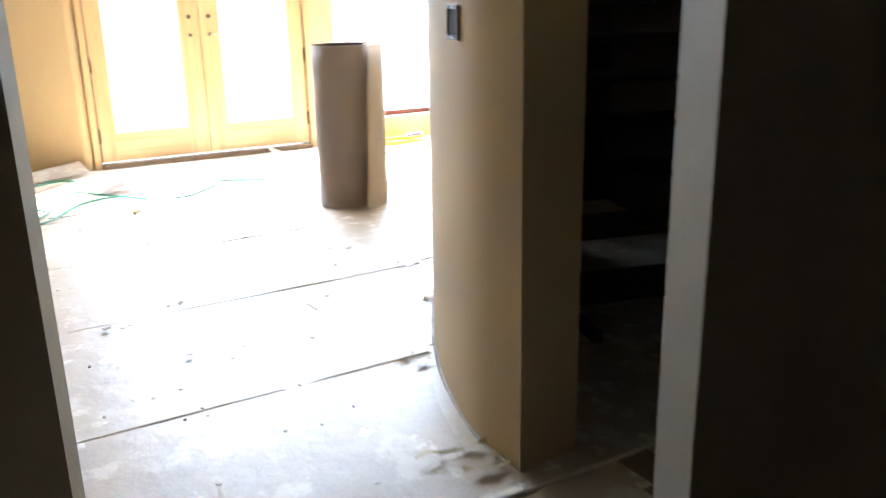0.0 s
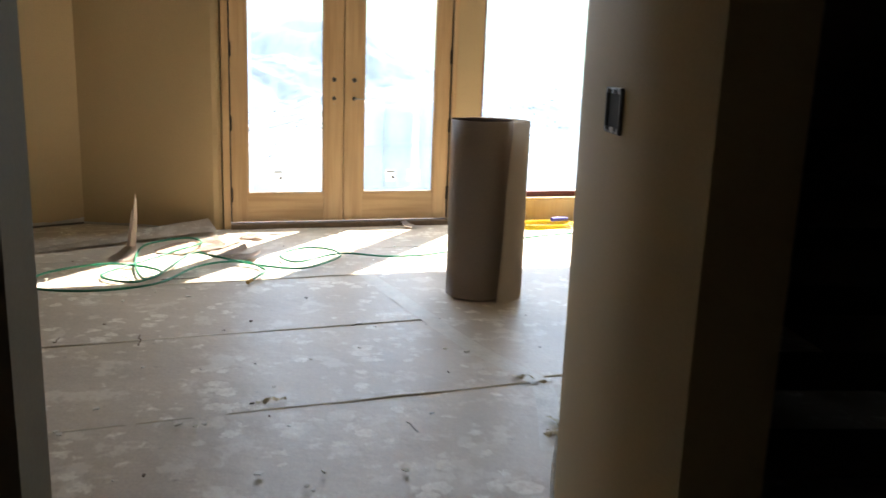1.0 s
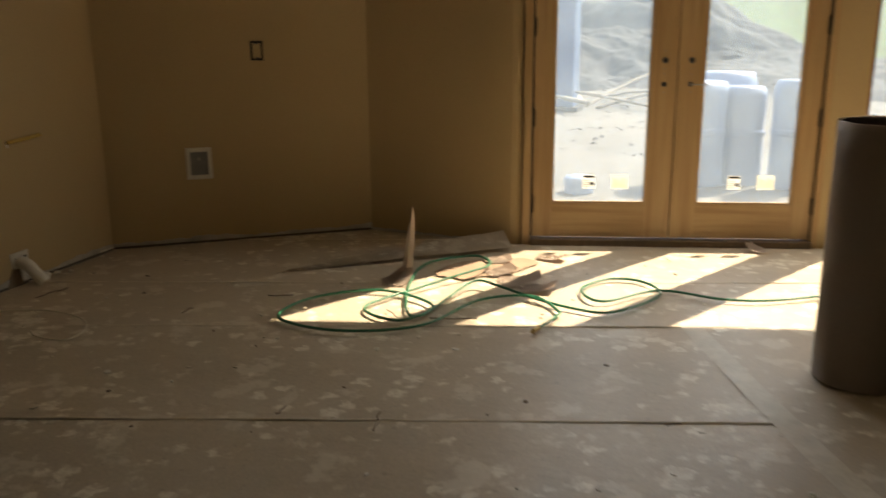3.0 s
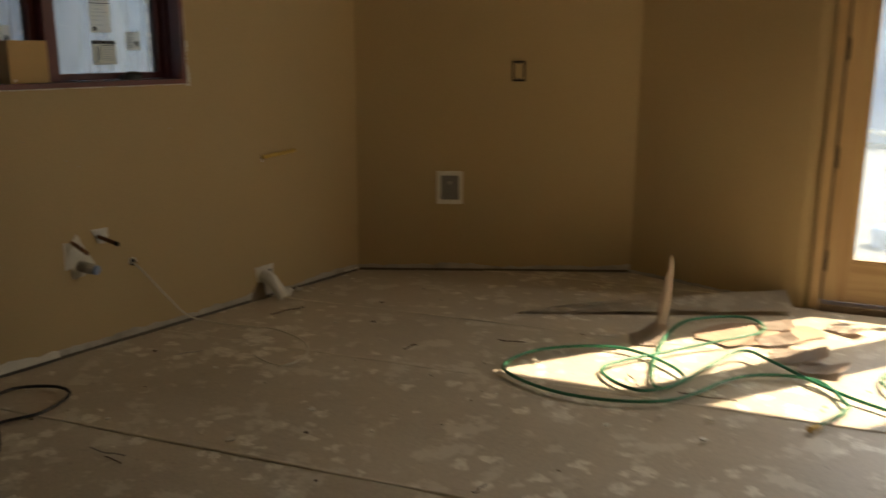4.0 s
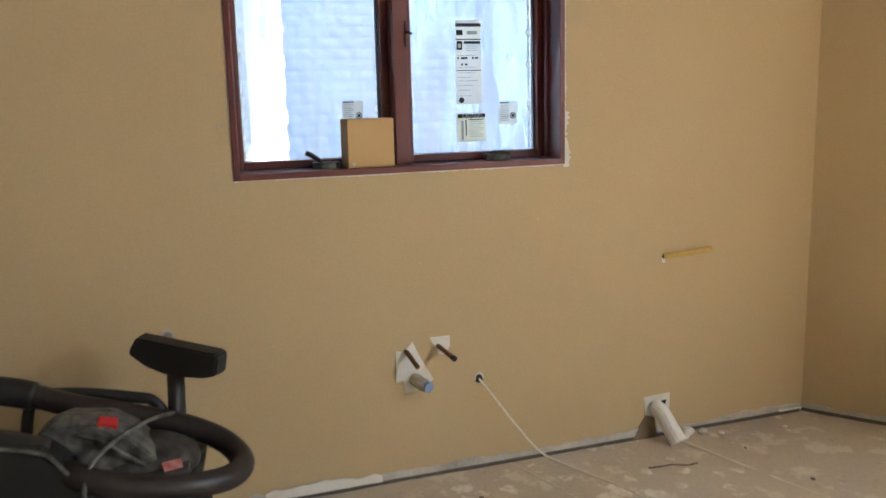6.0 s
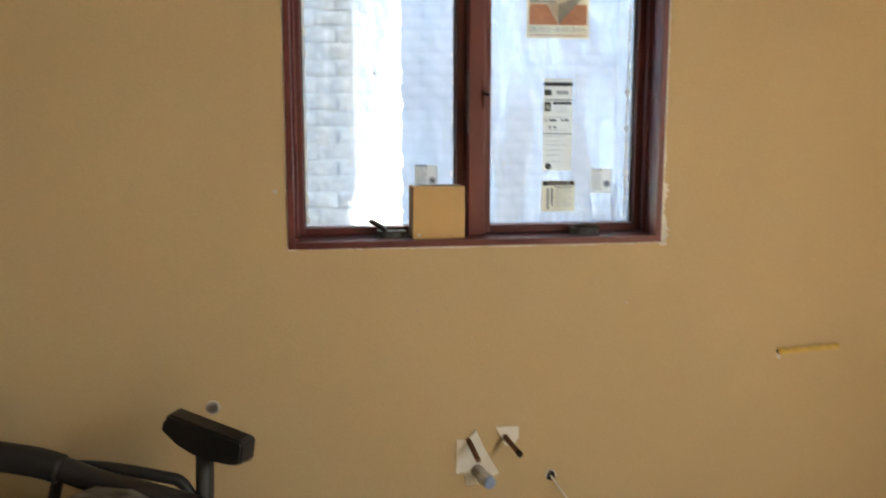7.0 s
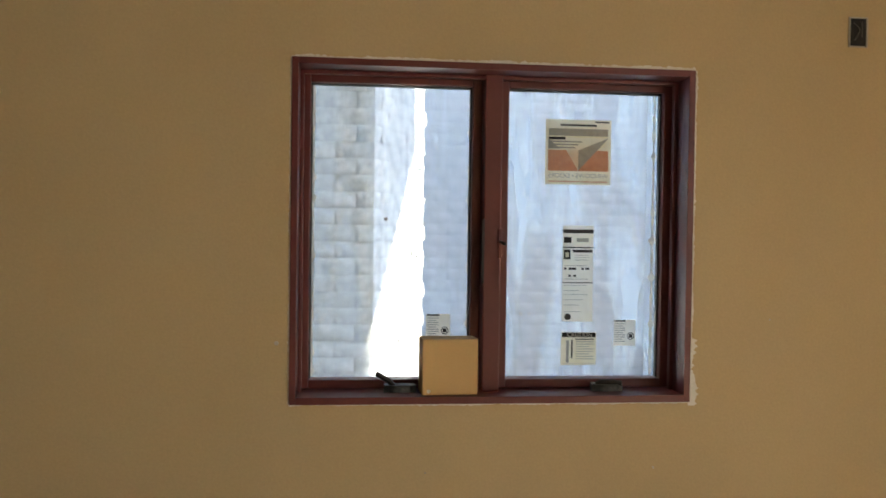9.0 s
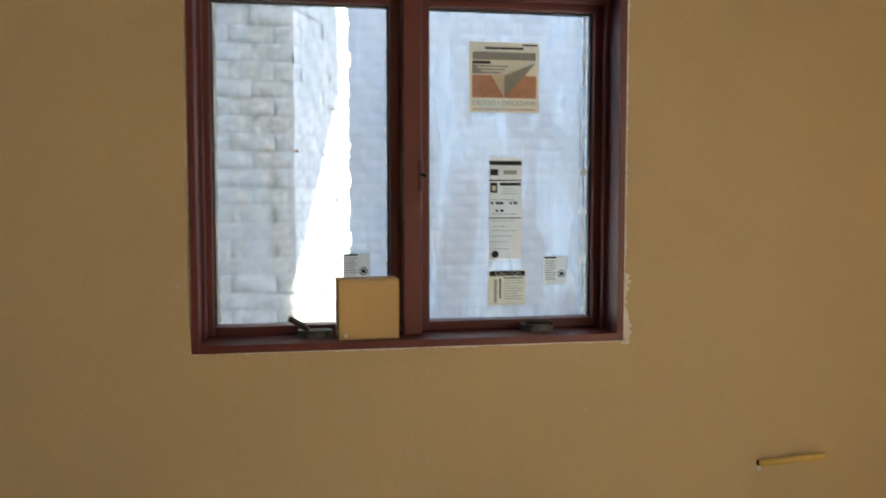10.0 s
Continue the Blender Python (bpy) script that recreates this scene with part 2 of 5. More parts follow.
MORTAR = material("mortar", (0.48, 0.525, 0.58), 0.9, scale=15)
DIRT = material("pale_dirt", (0.19, 0.188, 0.19), 0.95, second=(0.115, 0.12, 0.128), scale=0.35, amount=0.9, fine=9, fine_amount=0.3, bump=0.6, bump_scale=3)
RUBBLE = material("rubble", (0.095, 0.104, 0.125), 0.95, second=(0.055, 0.064, 0.085), scale=1.2, amount=0.9, fine=14, fine_amount=0.3, bump=0.7, bump_scale=5)
PALE_EDGE = material("board_edge", (0.78, 0.71, 0.60), 0.7, scale=9, amount=0.8)
MEADOW = material("meadow", (0.065, 0.12, 0.05), 0.9, second=(0.04, 0.085, 0.035), scale=0.15, amount=0.9, fine=2, fine_amount=0.3)
LEAF = material("foliage", (0.05, 0.10, 0.045), 0.7, second=(0.03, 0.065, 0.025), scale=2, amount=0.9)
BARK = material("bark", (0.16, 0.12, 0.09), 0.9, scale=8)
FILM = material("pale_blue_wrap", (0.27, 0.37, 0.58), 0.4, second=(0.20, 0.29, 0.50), scale=4, amount=0.8, bump=0.3, bump_scale=9)
# Blue of the post's shaded side, put into its colour.
POST_SHADE = material("blue_post_shade", (0.13, 0.20, 0.36), 0.45, second=(0.09, 0.15, 0.29), scale=3, amount=0.8, bump=0.3, bump_scale=7)
TIMBER = material("weathered_timber", (0.46, 0.42, 0.37), 0.85, scale=5)
FOOT_SHADE = material("foot_gap_shade", (0.13, 0.11, 0.09), 0.9, scale=6, amount=0.7)
STAIN = material("red_brown_subfloor", (0.40, 0.28, 0.20), 0.8, scale=6, amount=0.7)
# Stair wood and stairwell walls alike; the well's shade is put in the colour.
STAIR_SHADE = material("stairwell_shade", (0.06, 0.042, 0.03), 0.5, scale=5)
BLOCKER = material("shade_blocker", (0.50, 0.47, 0.42), 0.9, scale=3)


# ---- building helpers ----
def mesh_of(name, bm, mat, smooth=False):
    me = bpy.data.meshes.new(name)
    bmesh.ops.recalc_face_normals(bm, faces=bm.faces)
    bm.to_mesh(me)
    bm.free()
    if mat:
        me.materials.append(mat)
    if smooth:
        me.polygons.foreach_set("use_smooth", [True] * len(me.polygons))
    return me


def part(name, bm, mat, parent=None, label="", smooth=False):
    ob = new(name, mesh_of(name, bm, mat, smooth))
    if parent:
        ob.parent = parent
    if label:
        ob["label"] = label
    return ob


def thing(name, m=None, label="", category="", group="", kind=""):
    ob = new(name)
    ob.empty_display_size = 0.05
    ob.matrix_world = m or Matrix()
    return tagged(ob, label, category, group, kind)


def box(lo, hi, bevel=0.0, m=None, bm=None):
    bm = bm or bmesh.new()
    c = [(a + b) / 2 for a, b in zip(lo, hi)]
    s = [abs(b - a) for a, b in zip(lo, hi)]
    g = bmesh.ops.create_cube(bm, size=1, matrix=(m or Matrix()) @ Matrix.LocRotScale(c, None, s))
    if bevel:
        vs = set(g["verts"])
        es = [e for e in bm.edges if e.verts[0] in vs and e.verts[1] in vs]
        bmesh.ops.bevel(bm, geom=es, offset=bevel, segments=2, affect="EDGES", profile=0.6)
    return bm


def prism(points, z0, z1, bm=None, m=None):
    """An upright block over a plan outline."""
    bm = bm or bmesh.new()
    m = m or Matrix()
    lo = [bm.verts.new(m @ Vector((x, y, z0))) for x, y in points]
    hi = [bm.verts.new(m @ Vector((x, y, z1))) for x, y in points]
    n = len(points)
    bm.faces.new(lo[::-1])
    bm.faces.new(hi)
    for i in range(n):
        bm.faces.new((lo[i], lo[(i + 1) % n], hi[(i + 1) % n], hi[i]))
    return bm


def lathe(profile, segs=20, bm=None, m=None):
    """Turns (radius, height) pairs round the z axis."""
    bm = bm or bmesh.new()
    m = m or Matrix()
    rings = []
    for r, z in profile:
        rings.append([bm.verts.new(m @ Vector((r * math.cos(a), r * math.sin(a), z))) for a in (2 * math.pi * i / segs for i in range(segs))])
    for a, b in zip(rings, rings[1:]):
        for i in range(segs):
            bm.faces.new((a[i], a[(i + 1) % segs], b[(i + 1) % segs], b[i]))
    bm.faces.new(rings[0][::-1])
    bm.faces.new(rings[-1])
    return bm


def spline(points, steps=6):
    """A smooth line through the points."""
    ps = [Vector(p) for p in points]
    ps = [2 * ps[0] - ps[1]] + ps + [2 * ps[-1] - ps[-2]]
    out = []
    for i in range(1, len(ps) - 2):
        a, b, c, d = ps[i - 1:i + 3]
        for k in range(steps):
            t = k / steps
            out.append(0.5 * (2 * b + (c - a) * t + (2 * a - 5 * b + 4 * c - d) * t * t + (3 * b - a - 3 * c + d) * t ** 3))
    return out + [ps[-2]]


def tube(points, radius, sides=8, bm=None, ribs=0.0, every=2):
    """A round tube along a line of points; ribs makes every second ring thinner."""
    bm = bm or bmesh.new()
    ps = [Vector(p) for p in points]
    up = Vector((0.03, 0.02, 1))
    rings = []
    for i, p in enumerate(ps):
        d = (ps[min(i + 1, len(ps) - 1)] - ps[max(i - 1, 0)]).normalized()
        s = d.cross(up)
        s = (s if s.length > 0.05 else d.cross(Vector((1, 0, 0)))).normalized()
        t = s.cross(d)
        r = radius - (ribs if (i // every) % 2 else 0)
        rings.append([bm.verts.new(p + r * (math.cos(a) * s + math.sin(a) * t)) for a in (2 * math.pi * k / sides for k in range(sides))])
    for a, b in zip(rings, rings[1:]):
        for k in range(sides):
            bm.faces.new((a[k], a[(k + 1) % sides], b[(k + 1) % sides], b[k]))
    bm.faces.new(rings[0][::-1])
    bm.faces.new(rings[-1])
    return bm


def plane_on(origin, along):
    """A frame on a wall: x along it, y out of the room, z up."""
    a = Vector((*along, 0)).normalized()
    n = Vector((-a.y, a.x, 0))
    return Matrix(((a.x, n.x, 0, origin[0]), (a.y, n.y, 0, origin[1]), (0, 0, 1, 0), (0, 0, 0, 1)))


# ---- plan ----
WX = -3.337                                    # face of the window wall
A, B, C = Vector((WX, 6.931)), Vector((-1.98, 7.879)), Vector((-0.985, 7.745))
CEILING = 2.75
DA = radians(12.7)                             # direction of the door wall
DOOR = plane_on((-0.859, 7.785), (math.cos(DA), math.sin(DA)))
LEAF_W = 0.85


def on_door(x, y=0.0):
    p = DOOR @ Vector((x, y, 0))
    return (p.x, p.y)


def wall_quad(name, p, q, thick, z0=0.0, z1=CEILING, mat=TAN):
    d = (Vector(q) - Vector(p)).normalized()
    n = Vector((-d.y, d.x)) * thick
    return part(name, prism([p, q, tuple(Vector(q) + n), tuple(Vector(p) + n)], z0, z1), mat)


def structure(ob, label, category):
    return tagged(ob, label, category, kind="structure")


# floor, ceiling
structure(part("floor", box((-3.6, -2.2, -0.2), (4.2, 8.95, 0.0)), SLAB), "bare subfloor under protective paper", "floor")
structure(part("ceiling", prism([(-3.56, -2.4), (3.8, -2.4), (3.8, 9.0), on_door(0, 0.2), (B.x, B.y + 0.25), (WX - 0.22, A.y + 0.1)], CEILING, CEILING + 0.2), CEIL), "plain plastered ceiling", "ceiling")

# window wall with its opening
WY0, WY1, WZ0, WZ1 = 4.512, 5.742, 1.164, 2.190
bm = bmesh.new()
prism([(WX, 2.73), (WX, WY0), (WX - 0.22, WY0), (WX - 0.22, 2.73)], 0, CEILING, bm)
prism([(WX, WY1), (WX, A.y), (WX - 0.22, A.y + 0.1), (WX - 0.22, WY1)], 0, CEILING, bm)
prism([(WX, WY0), (WX, WY1), (WX - 0.22, WY1), (WX - 0.22, WY0)], 0, WZ0, bm)
prism([(WX, WY0), (WX, WY1), (WX - 0.22, WY1), (WX - 0.22, WY0)], WZ1, CEILING, bm)
bmesh.ops.remove_doubles(bm, verts=bm.verts, dist=0.0005)
structure(part("wall_west", bm, TAN), "tan painted drywall with a window opening", "wall")
structure(wall_quad("wall_northwest", tuple(A), tuple(B), 0.2), "tan painted drywall set at an angle", "wall")
# short wall towards the doors, rounded at its end
bm = prism([tuple(B), tuple(C), (C.x + 0.035, C.y + 0.006), (C.x + 0.058, C.y + 0.026), (C.x + 0.064, C.y + 0.25), (B.x, B.y + 0.25)], 0, CEILING)
structure(part("wall_north", bm, TAN), "tan painted drywall with a rounded end", "wall")

# door wall: posts, head, low wall under the big window
LEAF_TOP = 2.43
P0, P1 = 2 * LEAF_W + 0.045, 2 * LEAF_W + 0.255   # post between the doors and the big window
W2L, W2R = P1, P1 + 2.0
bm = bmesh.new()
for x0, x1, z0, z1 in ((-0.09, P0, LEAF_TOP + 0.1, CEILING), (P0, P1, 0, CEILING), (W2L, W2R, 0, 0.185), (W2L, W2R, 2.50, CEILING), (W2R, W2R + 1.2, 0, CEILING)):
    prism([on_door(x0, -0.02), on_door(x1, -0.02), on_door(x1, 0.2), on_door(x0, 0.2)], z0, z1, bm)
structure(part("wall_doors", bm, TAN), "tan painted drywall round doors and window", "wall")
structure(part("wall_east", prism([(3.6, 5.75), (3.8, 5.75), (3.8, 9.2), (3.6, 9.2)], 0, CEILING), TAN), "tan painted drywall", "wall")

# skylight through the heads of the two openings
for name, x, wide, power in (("skylight_doors", LEAF_W, 1.6, 7.0), ("skylight_window", (W2L + W2R) / 2, 1.9, 5.5)):
    c, n = DOOR @ Vector((x, 0.12, 2.16)), DOOR.to_3x3() @ Vector((0, -1, -1.5))
    sky_lamp(name, c, n, wide, 0.34, power)

# curved wall beside the entry
face = spline([(0.775, 2.72, 0), (0.722, 2.95, 0), (0.718, 3.2, 0), (0.738, 3.45, 0), (0.79, 3.75, 0), (0.88, 4.1, 0), (1.08, 4.8, 0), (1.29, 5.54, 0)], 8)
back = [(1.5, 5.55), (1.27, 4.8), (1.08, 4.15), (0.99, 3.75), (0.94, 3.4), (0.94, 3.1), (0.98, 2.80)]
structure(part("wall_curved", prism([(p.x, p.y) for p in face] + back, 0, CEILING), TAN, smooth=False), "curved tan painted drywall beside the entry", "wall")
structure(part("wall_south", prism([(WX - 0.2, 2.674), (-0.392, 2.674), (-0.386, 2.787), (WX - 0.2, 2.787)], 0, CEILING), SHADED_TAN), "tan drywall beside the entry opening, shade in its colour", "wall")
structure(part("wall_entry", prism([(0.466, 1.37), (1.098, 1.37), (1.098, 1.508), (0.504, 1.508)], 0, CEILING), SHADED_TAN), "end of a tan drywall beside the entry, shade in its colour", "wall")
structure(part("wall_hall_right", prism([(1.1, 2.002), (2.6, 2.002), (2.6, 2.13), (1.1, 2.13)], 0, CEILING), SHADED_TAN), "tan drywall in the dark hall, shade in its colour", "wall")
structure(part("wall_hall_side", prism([(1.1, -2.2), (1.25, -2.2), (1.25, 2.0), (1.1, 2.0)], 0, CEILING), SHADED_TAN), "hall wall, shade in its colour", "wall")
structure(part("wall_hall_left", prism([(-1.5, -2.2), (-1.3, -2.2), (-1.3, 2.674), (-1.5, 2.674)], 0, CEILING), SHADED_TAN), "hall wall, shade in its colour", "wall")
structure(part("wall_hall_back", prism([(-1.5, -2.4), (2.6, -2.4), (2.6, -2.2), (-1.5, -2.2)], 0, CEILING), SHADED_TAN), "hall wall, shade in its colour", "wall")
structure(part("wall_stairwell", prism([(2.4, 2.13), (2.6, 2.13), (2.6, 5.6), (2.4, 5.6)], 0, CEILING), STAIR_SHADE), "stairwell wall, shade in its colour", "wall")
structure(part("wall_southeast", prism([(2.6, 5.6), (3.8, 5.6), (3.8, 5.75), (2.6, 5.75)], 0, CEILING), TAN), "tan painted drywall", "wall")
structure(part("wall_stair_end", prism([(1.5, 5.6), (2.6, 5.6), (2.6, 5.75), (1.5, 5.75)], 0, CEILING), STAIR_SHADE), "stairwell wall, shade in its colour", "wall")

# ---- outside ----
bm = bmesh.new()
bmesh.ops.create_grid(bm, x_segments=120, y_segments=120, size=1)
for v in bm.verts:
    x, y = v.co.x, v.co.y
    v.co.x, v.co.y = math.copysign(abs(x) ** 2.2 * 400, x), math.copysign(abs(y) ** 2.2 * 400, y) + 16
    x, y = v.co.x, v.co.y
    away = max(0.0, min(1.0, (math.hypot(x, y - 4) - 9) / 12))
    v.co.z = -0.16 + away * (0.35 * noise.noise((x * 0.25, y * 0.25, 0)) + 0.12 * noise.noise((x * 0.9, y * 0.9, 3)))
    if y > 16:
        v.co.z += min(2.0, (y - 16) * 0.03) * (0.7 + 0.5 * noise.noise((x * 0.06, y * 0.06, 7)))
structure(part("ground", bm, DIRT, smooth=True), "pale churned building-site dirt in full sun", "ground")


def spoil_heap(x, y, w, d, h, seed, mat=RUBBLE, name="spoil_heap", label="heap of pale dug earth and rubble"):
    bm = bmesh.new()
    bmesh.ops.create_grid(bm, x_segments=150, y_segments=90, size=1)
    for v in bm.verts:
        r = v.co.x ** 2 + v.co.y ** 2
        n = noise.noise((v.co.x * 1.5 + seed, v.co.y * 1.5, seed)) + 0.5 * noise.noise((v.co.x * 5 + seed, v.co.y * 5, 1))
        v.co.z = max(0, 1 - r) * h * (0.8 + 0.6 * n) + 0.10 * noise.noise((v.co.x * 12 + seed, v.co.y * 9, 2)) + 0.055 * noise.noise((v.co.x * 30 + seed, v.co.y * 24, 4)) + 0.04 * abs(noise.noise((v.co.x * 70 + seed, v.co.y * 40, 6))) - 0.25
        v.co.x *= w
        v.co.y *= d
    ob = tagged(part(name, bm, mat), label, "earth heap", "heaps of the building site")
    ob.location = (x, y, 0)
    return ob


bm = bmesh.new()
bmesh.ops.create_grid(bm, x_segments=60, y_segments=20, size=1)
for v in bm.verts:
    x, y = v.co.x * 90, 51 + v.co.y * 22
    k = (v.co.y + 1) / 2
    v.co = Vector((x, y, -1.0 + 9 * k ** 0.8 + 2.5 * k * noise.noise((x * 0.03, y * 0.05, 2)) + 0.5 * noise.noise((x * 0.2, y * 0.2, 4))))
structure(part("meadow_bank", bm, MEADOW, smooth=True), "green bank of grass and scrub beyond the site", "ground")
spoil_heap(-5.5, 24, 7, 3, 2.3, 1)
spoil_heap(3.5, 24, 7, 5, 0.85, 5)
spoil_heap(9.5, 21, 6, 4, 0.75, 9)
spoil_heap(-3.5, 31, 8, 4, 2.6, 13)


def rock(x, y, s, seed):
    bm = bmesh.new()
    bmesh.ops.create_icosphere(bm, subdivisions=2, radius=1)
    for v in bm.verts:
        v.co *= 1 + 0.35 * noise.noise(v.co * 1.3 + Vector((seed, 0, 0)))
        v.co.z *= 0.6
    ob = tagged(part("boulder", bm, PLASTER), "pale weathered boulder lying on the dirt", "rock", "rocks of the building site")
    ob.location, ob.scale = (x, y, -0.1), (s, s, s)
    return ob


random.seed(4)
for i in range(16):
    rock(random.uniform(-7, 8), random.uniform(14, 21), random.uniform(0.12, 0.42), i * 3.1)


def log(x, y, length, turn, tilt, r, z=0.1):
    bm = tube(spline([(-length / 2, 0, 0), (0, 0.04, 0.03), (length / 2, 0, 0)], 4), r, 8)
    ob = tagged(part("felled_log", bm, TIMBER), "weathered grey timber lying in a heap", "timber", "felled timber")
    ob.matrix_world = pose(x, y, z, 0, tilt, turn)


for i in range(12):
    log(random.uniform(-4.5, -1.0), random.uniform(17.5, 19.5), random.uniform(1.4, 2.8), random.uniform(-60, 60), random.uniform(-16, 16), random.uniform(0.02, 0.045), random.uniform(0.0, 0.2))


verts, faces = [], []
rnd = random.Random(17)
for k in range(2200):
    y = 12.5 + 16 * rnd.random() ** 1.3
    x = rnd.uniform(-9, 11)
    s = rnd.uniform(0.012, 0.045) * (y / 14)
    n = len(verts)
    c = Vector((x, y, -0.12 + max(0, y - 16) * 0.045))
    verts += [c + Vector((rnd.uniform(-s, s), rnd.uniform(-s, s), rnd.uniform(-0.3 * s, s * 0.9))) for _ in range(5)]
    faces += [(n, n + 1, n + 2), (n, n + 2, n + 3), (n, n + 3, n + 4), (n, n + 4, n + 1), (n + 1, n + 2, n + 3), (n + 1, n + 3, n + 4)]
me = bpy.data.meshes.new("rubble")
me.from_pydata(verts, [], faces)
me.materials.append(RUBBLE)
tagged(new("rubble", me), "scattered broken stones and clods on the site", "rubble", kind="stuff")


def wrapped_bundle(x, y, r, h, seed):
    """An upright bundle in pale plastic wrap, slack at the top."""
    bm = bmesh.new()
    segs, rings = 20, 12
    loops = []
    for j in range(rings + 1):
        z = h * j / rings
        k = 1.0 if j < rings else 0.9
        loops.append([bm.verts.new((r * k * (1 + 0.08 * noise.noise((math.cos(a) * 2 + seed, math.sin(a) * 2, z * 3))) * math.cos(a), r * k * (1 + 0.08 * noise.noise((math.cos(a) * 2, math.sin(a) * 2 + seed, z * 3))) * math.sin(a), z)) for a in (2 * math.pi * i / segs for i in range(segs))])
    for a, b in zip(loops, loops[1:]):
        for i in range(segs):
            bm.faces.new((a[i], a[(i + 1) % segs], b[(i + 1) % segs], b[i]))
    bm.faces.new(loops[-1])
    ob = thing("wrapped_bundle", pose(x, y, -0.17), "tall bundle in pale blue plastic wrap on the dirt", "bundle", "bundles outside the doors")
    part("wrap", bm, FILM, ob, smooth=True)
    part("strap", lathe([(r * 1.03, h * 0.5), (r * 1.05, h * 0.5 + 0.01), (r * 1.05, h * 0.5 + 0.05), (r * 1.03, h * 0.5 + 0.06)], 20), FILM, ob, "pale plastic strap")


wrapped_bundle(0.05, 11.2, 0.27, 0.98, 1)
wrapped_bundle(0.46, 11.3, 0.20, 0.93, 3)
wrapped_bundle(0.92, 11.2, 0.20, 1.0, 5)
wrapped_bundle(0.30, 12.1, 0.30, 1.02, 9)


def shaded_post(x, y, r, h):
    """A square post on its footing, its blue shade put into the colour."""
    ob = thing("shaded_post", pose(x, y, -0.2), "square post outside the doors, blue shade in its colour", "post")
    part("shaft", box((-r, -r, 0.12), (r, r, h), 0.012), POST_SHADE, ob)
    part("footing", box((-r * 1.25, -r * 1.25, 0.0), (r * 1.25, r * 1.25, 0.119), 0.02), RUBBLE, ob, "rough concrete footing")


shaded_post(-2.48, 18.0, 0.32, 6.5)
wrapped_bundle(-0.95, 10.4, 0.13, 0.16, 8)
wrapped_bundle(1.42, 11.6, 0.14, 0.9, 12)


def tree(x, y, h, seed):
    rnd = random.Random(seed)
    ob = thing("tree", pose(x, y, 3.4), "broad green tree at the edge of the site", "tree", "trees beyond the site")
    bm = bmesh.new()
    tube([(0, 0, -3.0), (0.05, 0, h * 0.3), (0.1, 0.1, h * 0.7)], 0.16, 8, bm)
    for k in range(5):
        a = rnd.uniform(0, 6.28)
        tube([(0.05, 0, h * (0.25 + 0.08 * k)), (math.cos(a) * h * 0.2, math.sin(a) * h * 0.2, h * (0.45 + 0.08 * k))], 0.06, 6, bm)
    part("trunk", bm, BARK, ob)
    verts, faces = [], []
    for k in range(1400):
        u, a, z = rnd.random() ** 0.5, rnd.uniform(0, 6.283), rnd.uniform(-1, 1)
        r = h * 0.42 * u * math.sqrt(1 - z * z) * (0.8 + 0.4 * math.sin(a * 3 + seed))
        p = Vector((r * math.cos(a), r * math.sin(a), h * (0.6 + 0.42 * z * u)))
        s = h * rnd.uniform(0.025, 0.05)
        d = Vector((rnd.gauss(0, 1), rnd.gauss(0, 1), rnd.gauss(0, 1))).normalized()
        e = d.cross(Vector((rnd.gauss(0, 1), rnd.gauss(0, 1), 1))).normalized()
        n = len(verts)
        verts += [p + d * s, p + e * s * 0.6, p - d * s, p - e * s * 0.6]
        faces.append((n, n + 1, n + 2, n + 3))
    me = bpy.data.meshes.new("crown")
    me.from_pydata(verts, [], faces)
    me.materials.append(LEAF)
    new("crown", me).parent = ob


for i in range(14):
    tree(-26 + i * 4.6 + random.uniform(-2, 2), 58 + random.uniform(-6, 10), random.uniform(6, 9), i)

# whitewashed neighbour wall outside the small window, in bricks
bm = prism([(-5.24, -3), (-5.24, 4.806), (-5.975, 5.130), (-7.298, 5.130), (-7.298, -3)], -0.2, 5.6)
neighbour = structure(part("neighbour_wall", bm, MORTAR), "whitewashed brick wall close outside the window", "wall")
# The bay's return at its far end is added to keep sun off it.
bay = structure(part("neighbour_bay", prism([(-7.3, 5.135), (-7.3, 7.0), (-4.95, 7.0), (-4.95, 7.3), (-7.6, 7.3), (-7.6, 5.135)], -0.2, 5.6), SHADE_WASH), "whitewashed brick wall outside the window, blue shade in its colour", "wall")

# unseen block and raked fin, added above this house to shade the gap
structure(part("shade_block", prism([(-3.56, -2.4), (3.8, -2.4), (3.8, 8.6), (-0.9, 7.9), (-1.98, 8.1), (-3.56, 7.0)], CEILING + 0.2, 6.4), BLOCKER), "unseen block added above the house to shade the gap", "wall")
bm = bmesh.new()
rake = [(-2.4, 2.96), (7.74, 2.96), (7.74, 4.8), (9.04, 7.07), (9.04, 7.4), (-2.4, 7.4)]
lo = [bm.verts.new((-3.58, y, z)) for y, z in rake]
hi = [bm.verts.new((-3.30, y, z)) for y, z in rake]
bm.faces.new(lo)
bm.faces.new(hi[::-1])
for i in range(6):
    bm.faces.new((lo[i], hi[i], hi[(i + 1) % 6], lo[(i + 1) % 6]))
structure(part("shade_fin", bm, BLOCKER), "unseen added fin whose raked edge slants the sun strip", "wall")

# ---- protective paper on the floor ----
UA = radians(15.7)
UX, VX = Vector((math.cos(UA), math.sin(UA), 0)), Vector((-math.sin(UA), math.cos(UA), 0))
TAPE_A, TAPE_B = Vector((0.155, 6.50, 0)), Vector((0.945, 4.68, 0))


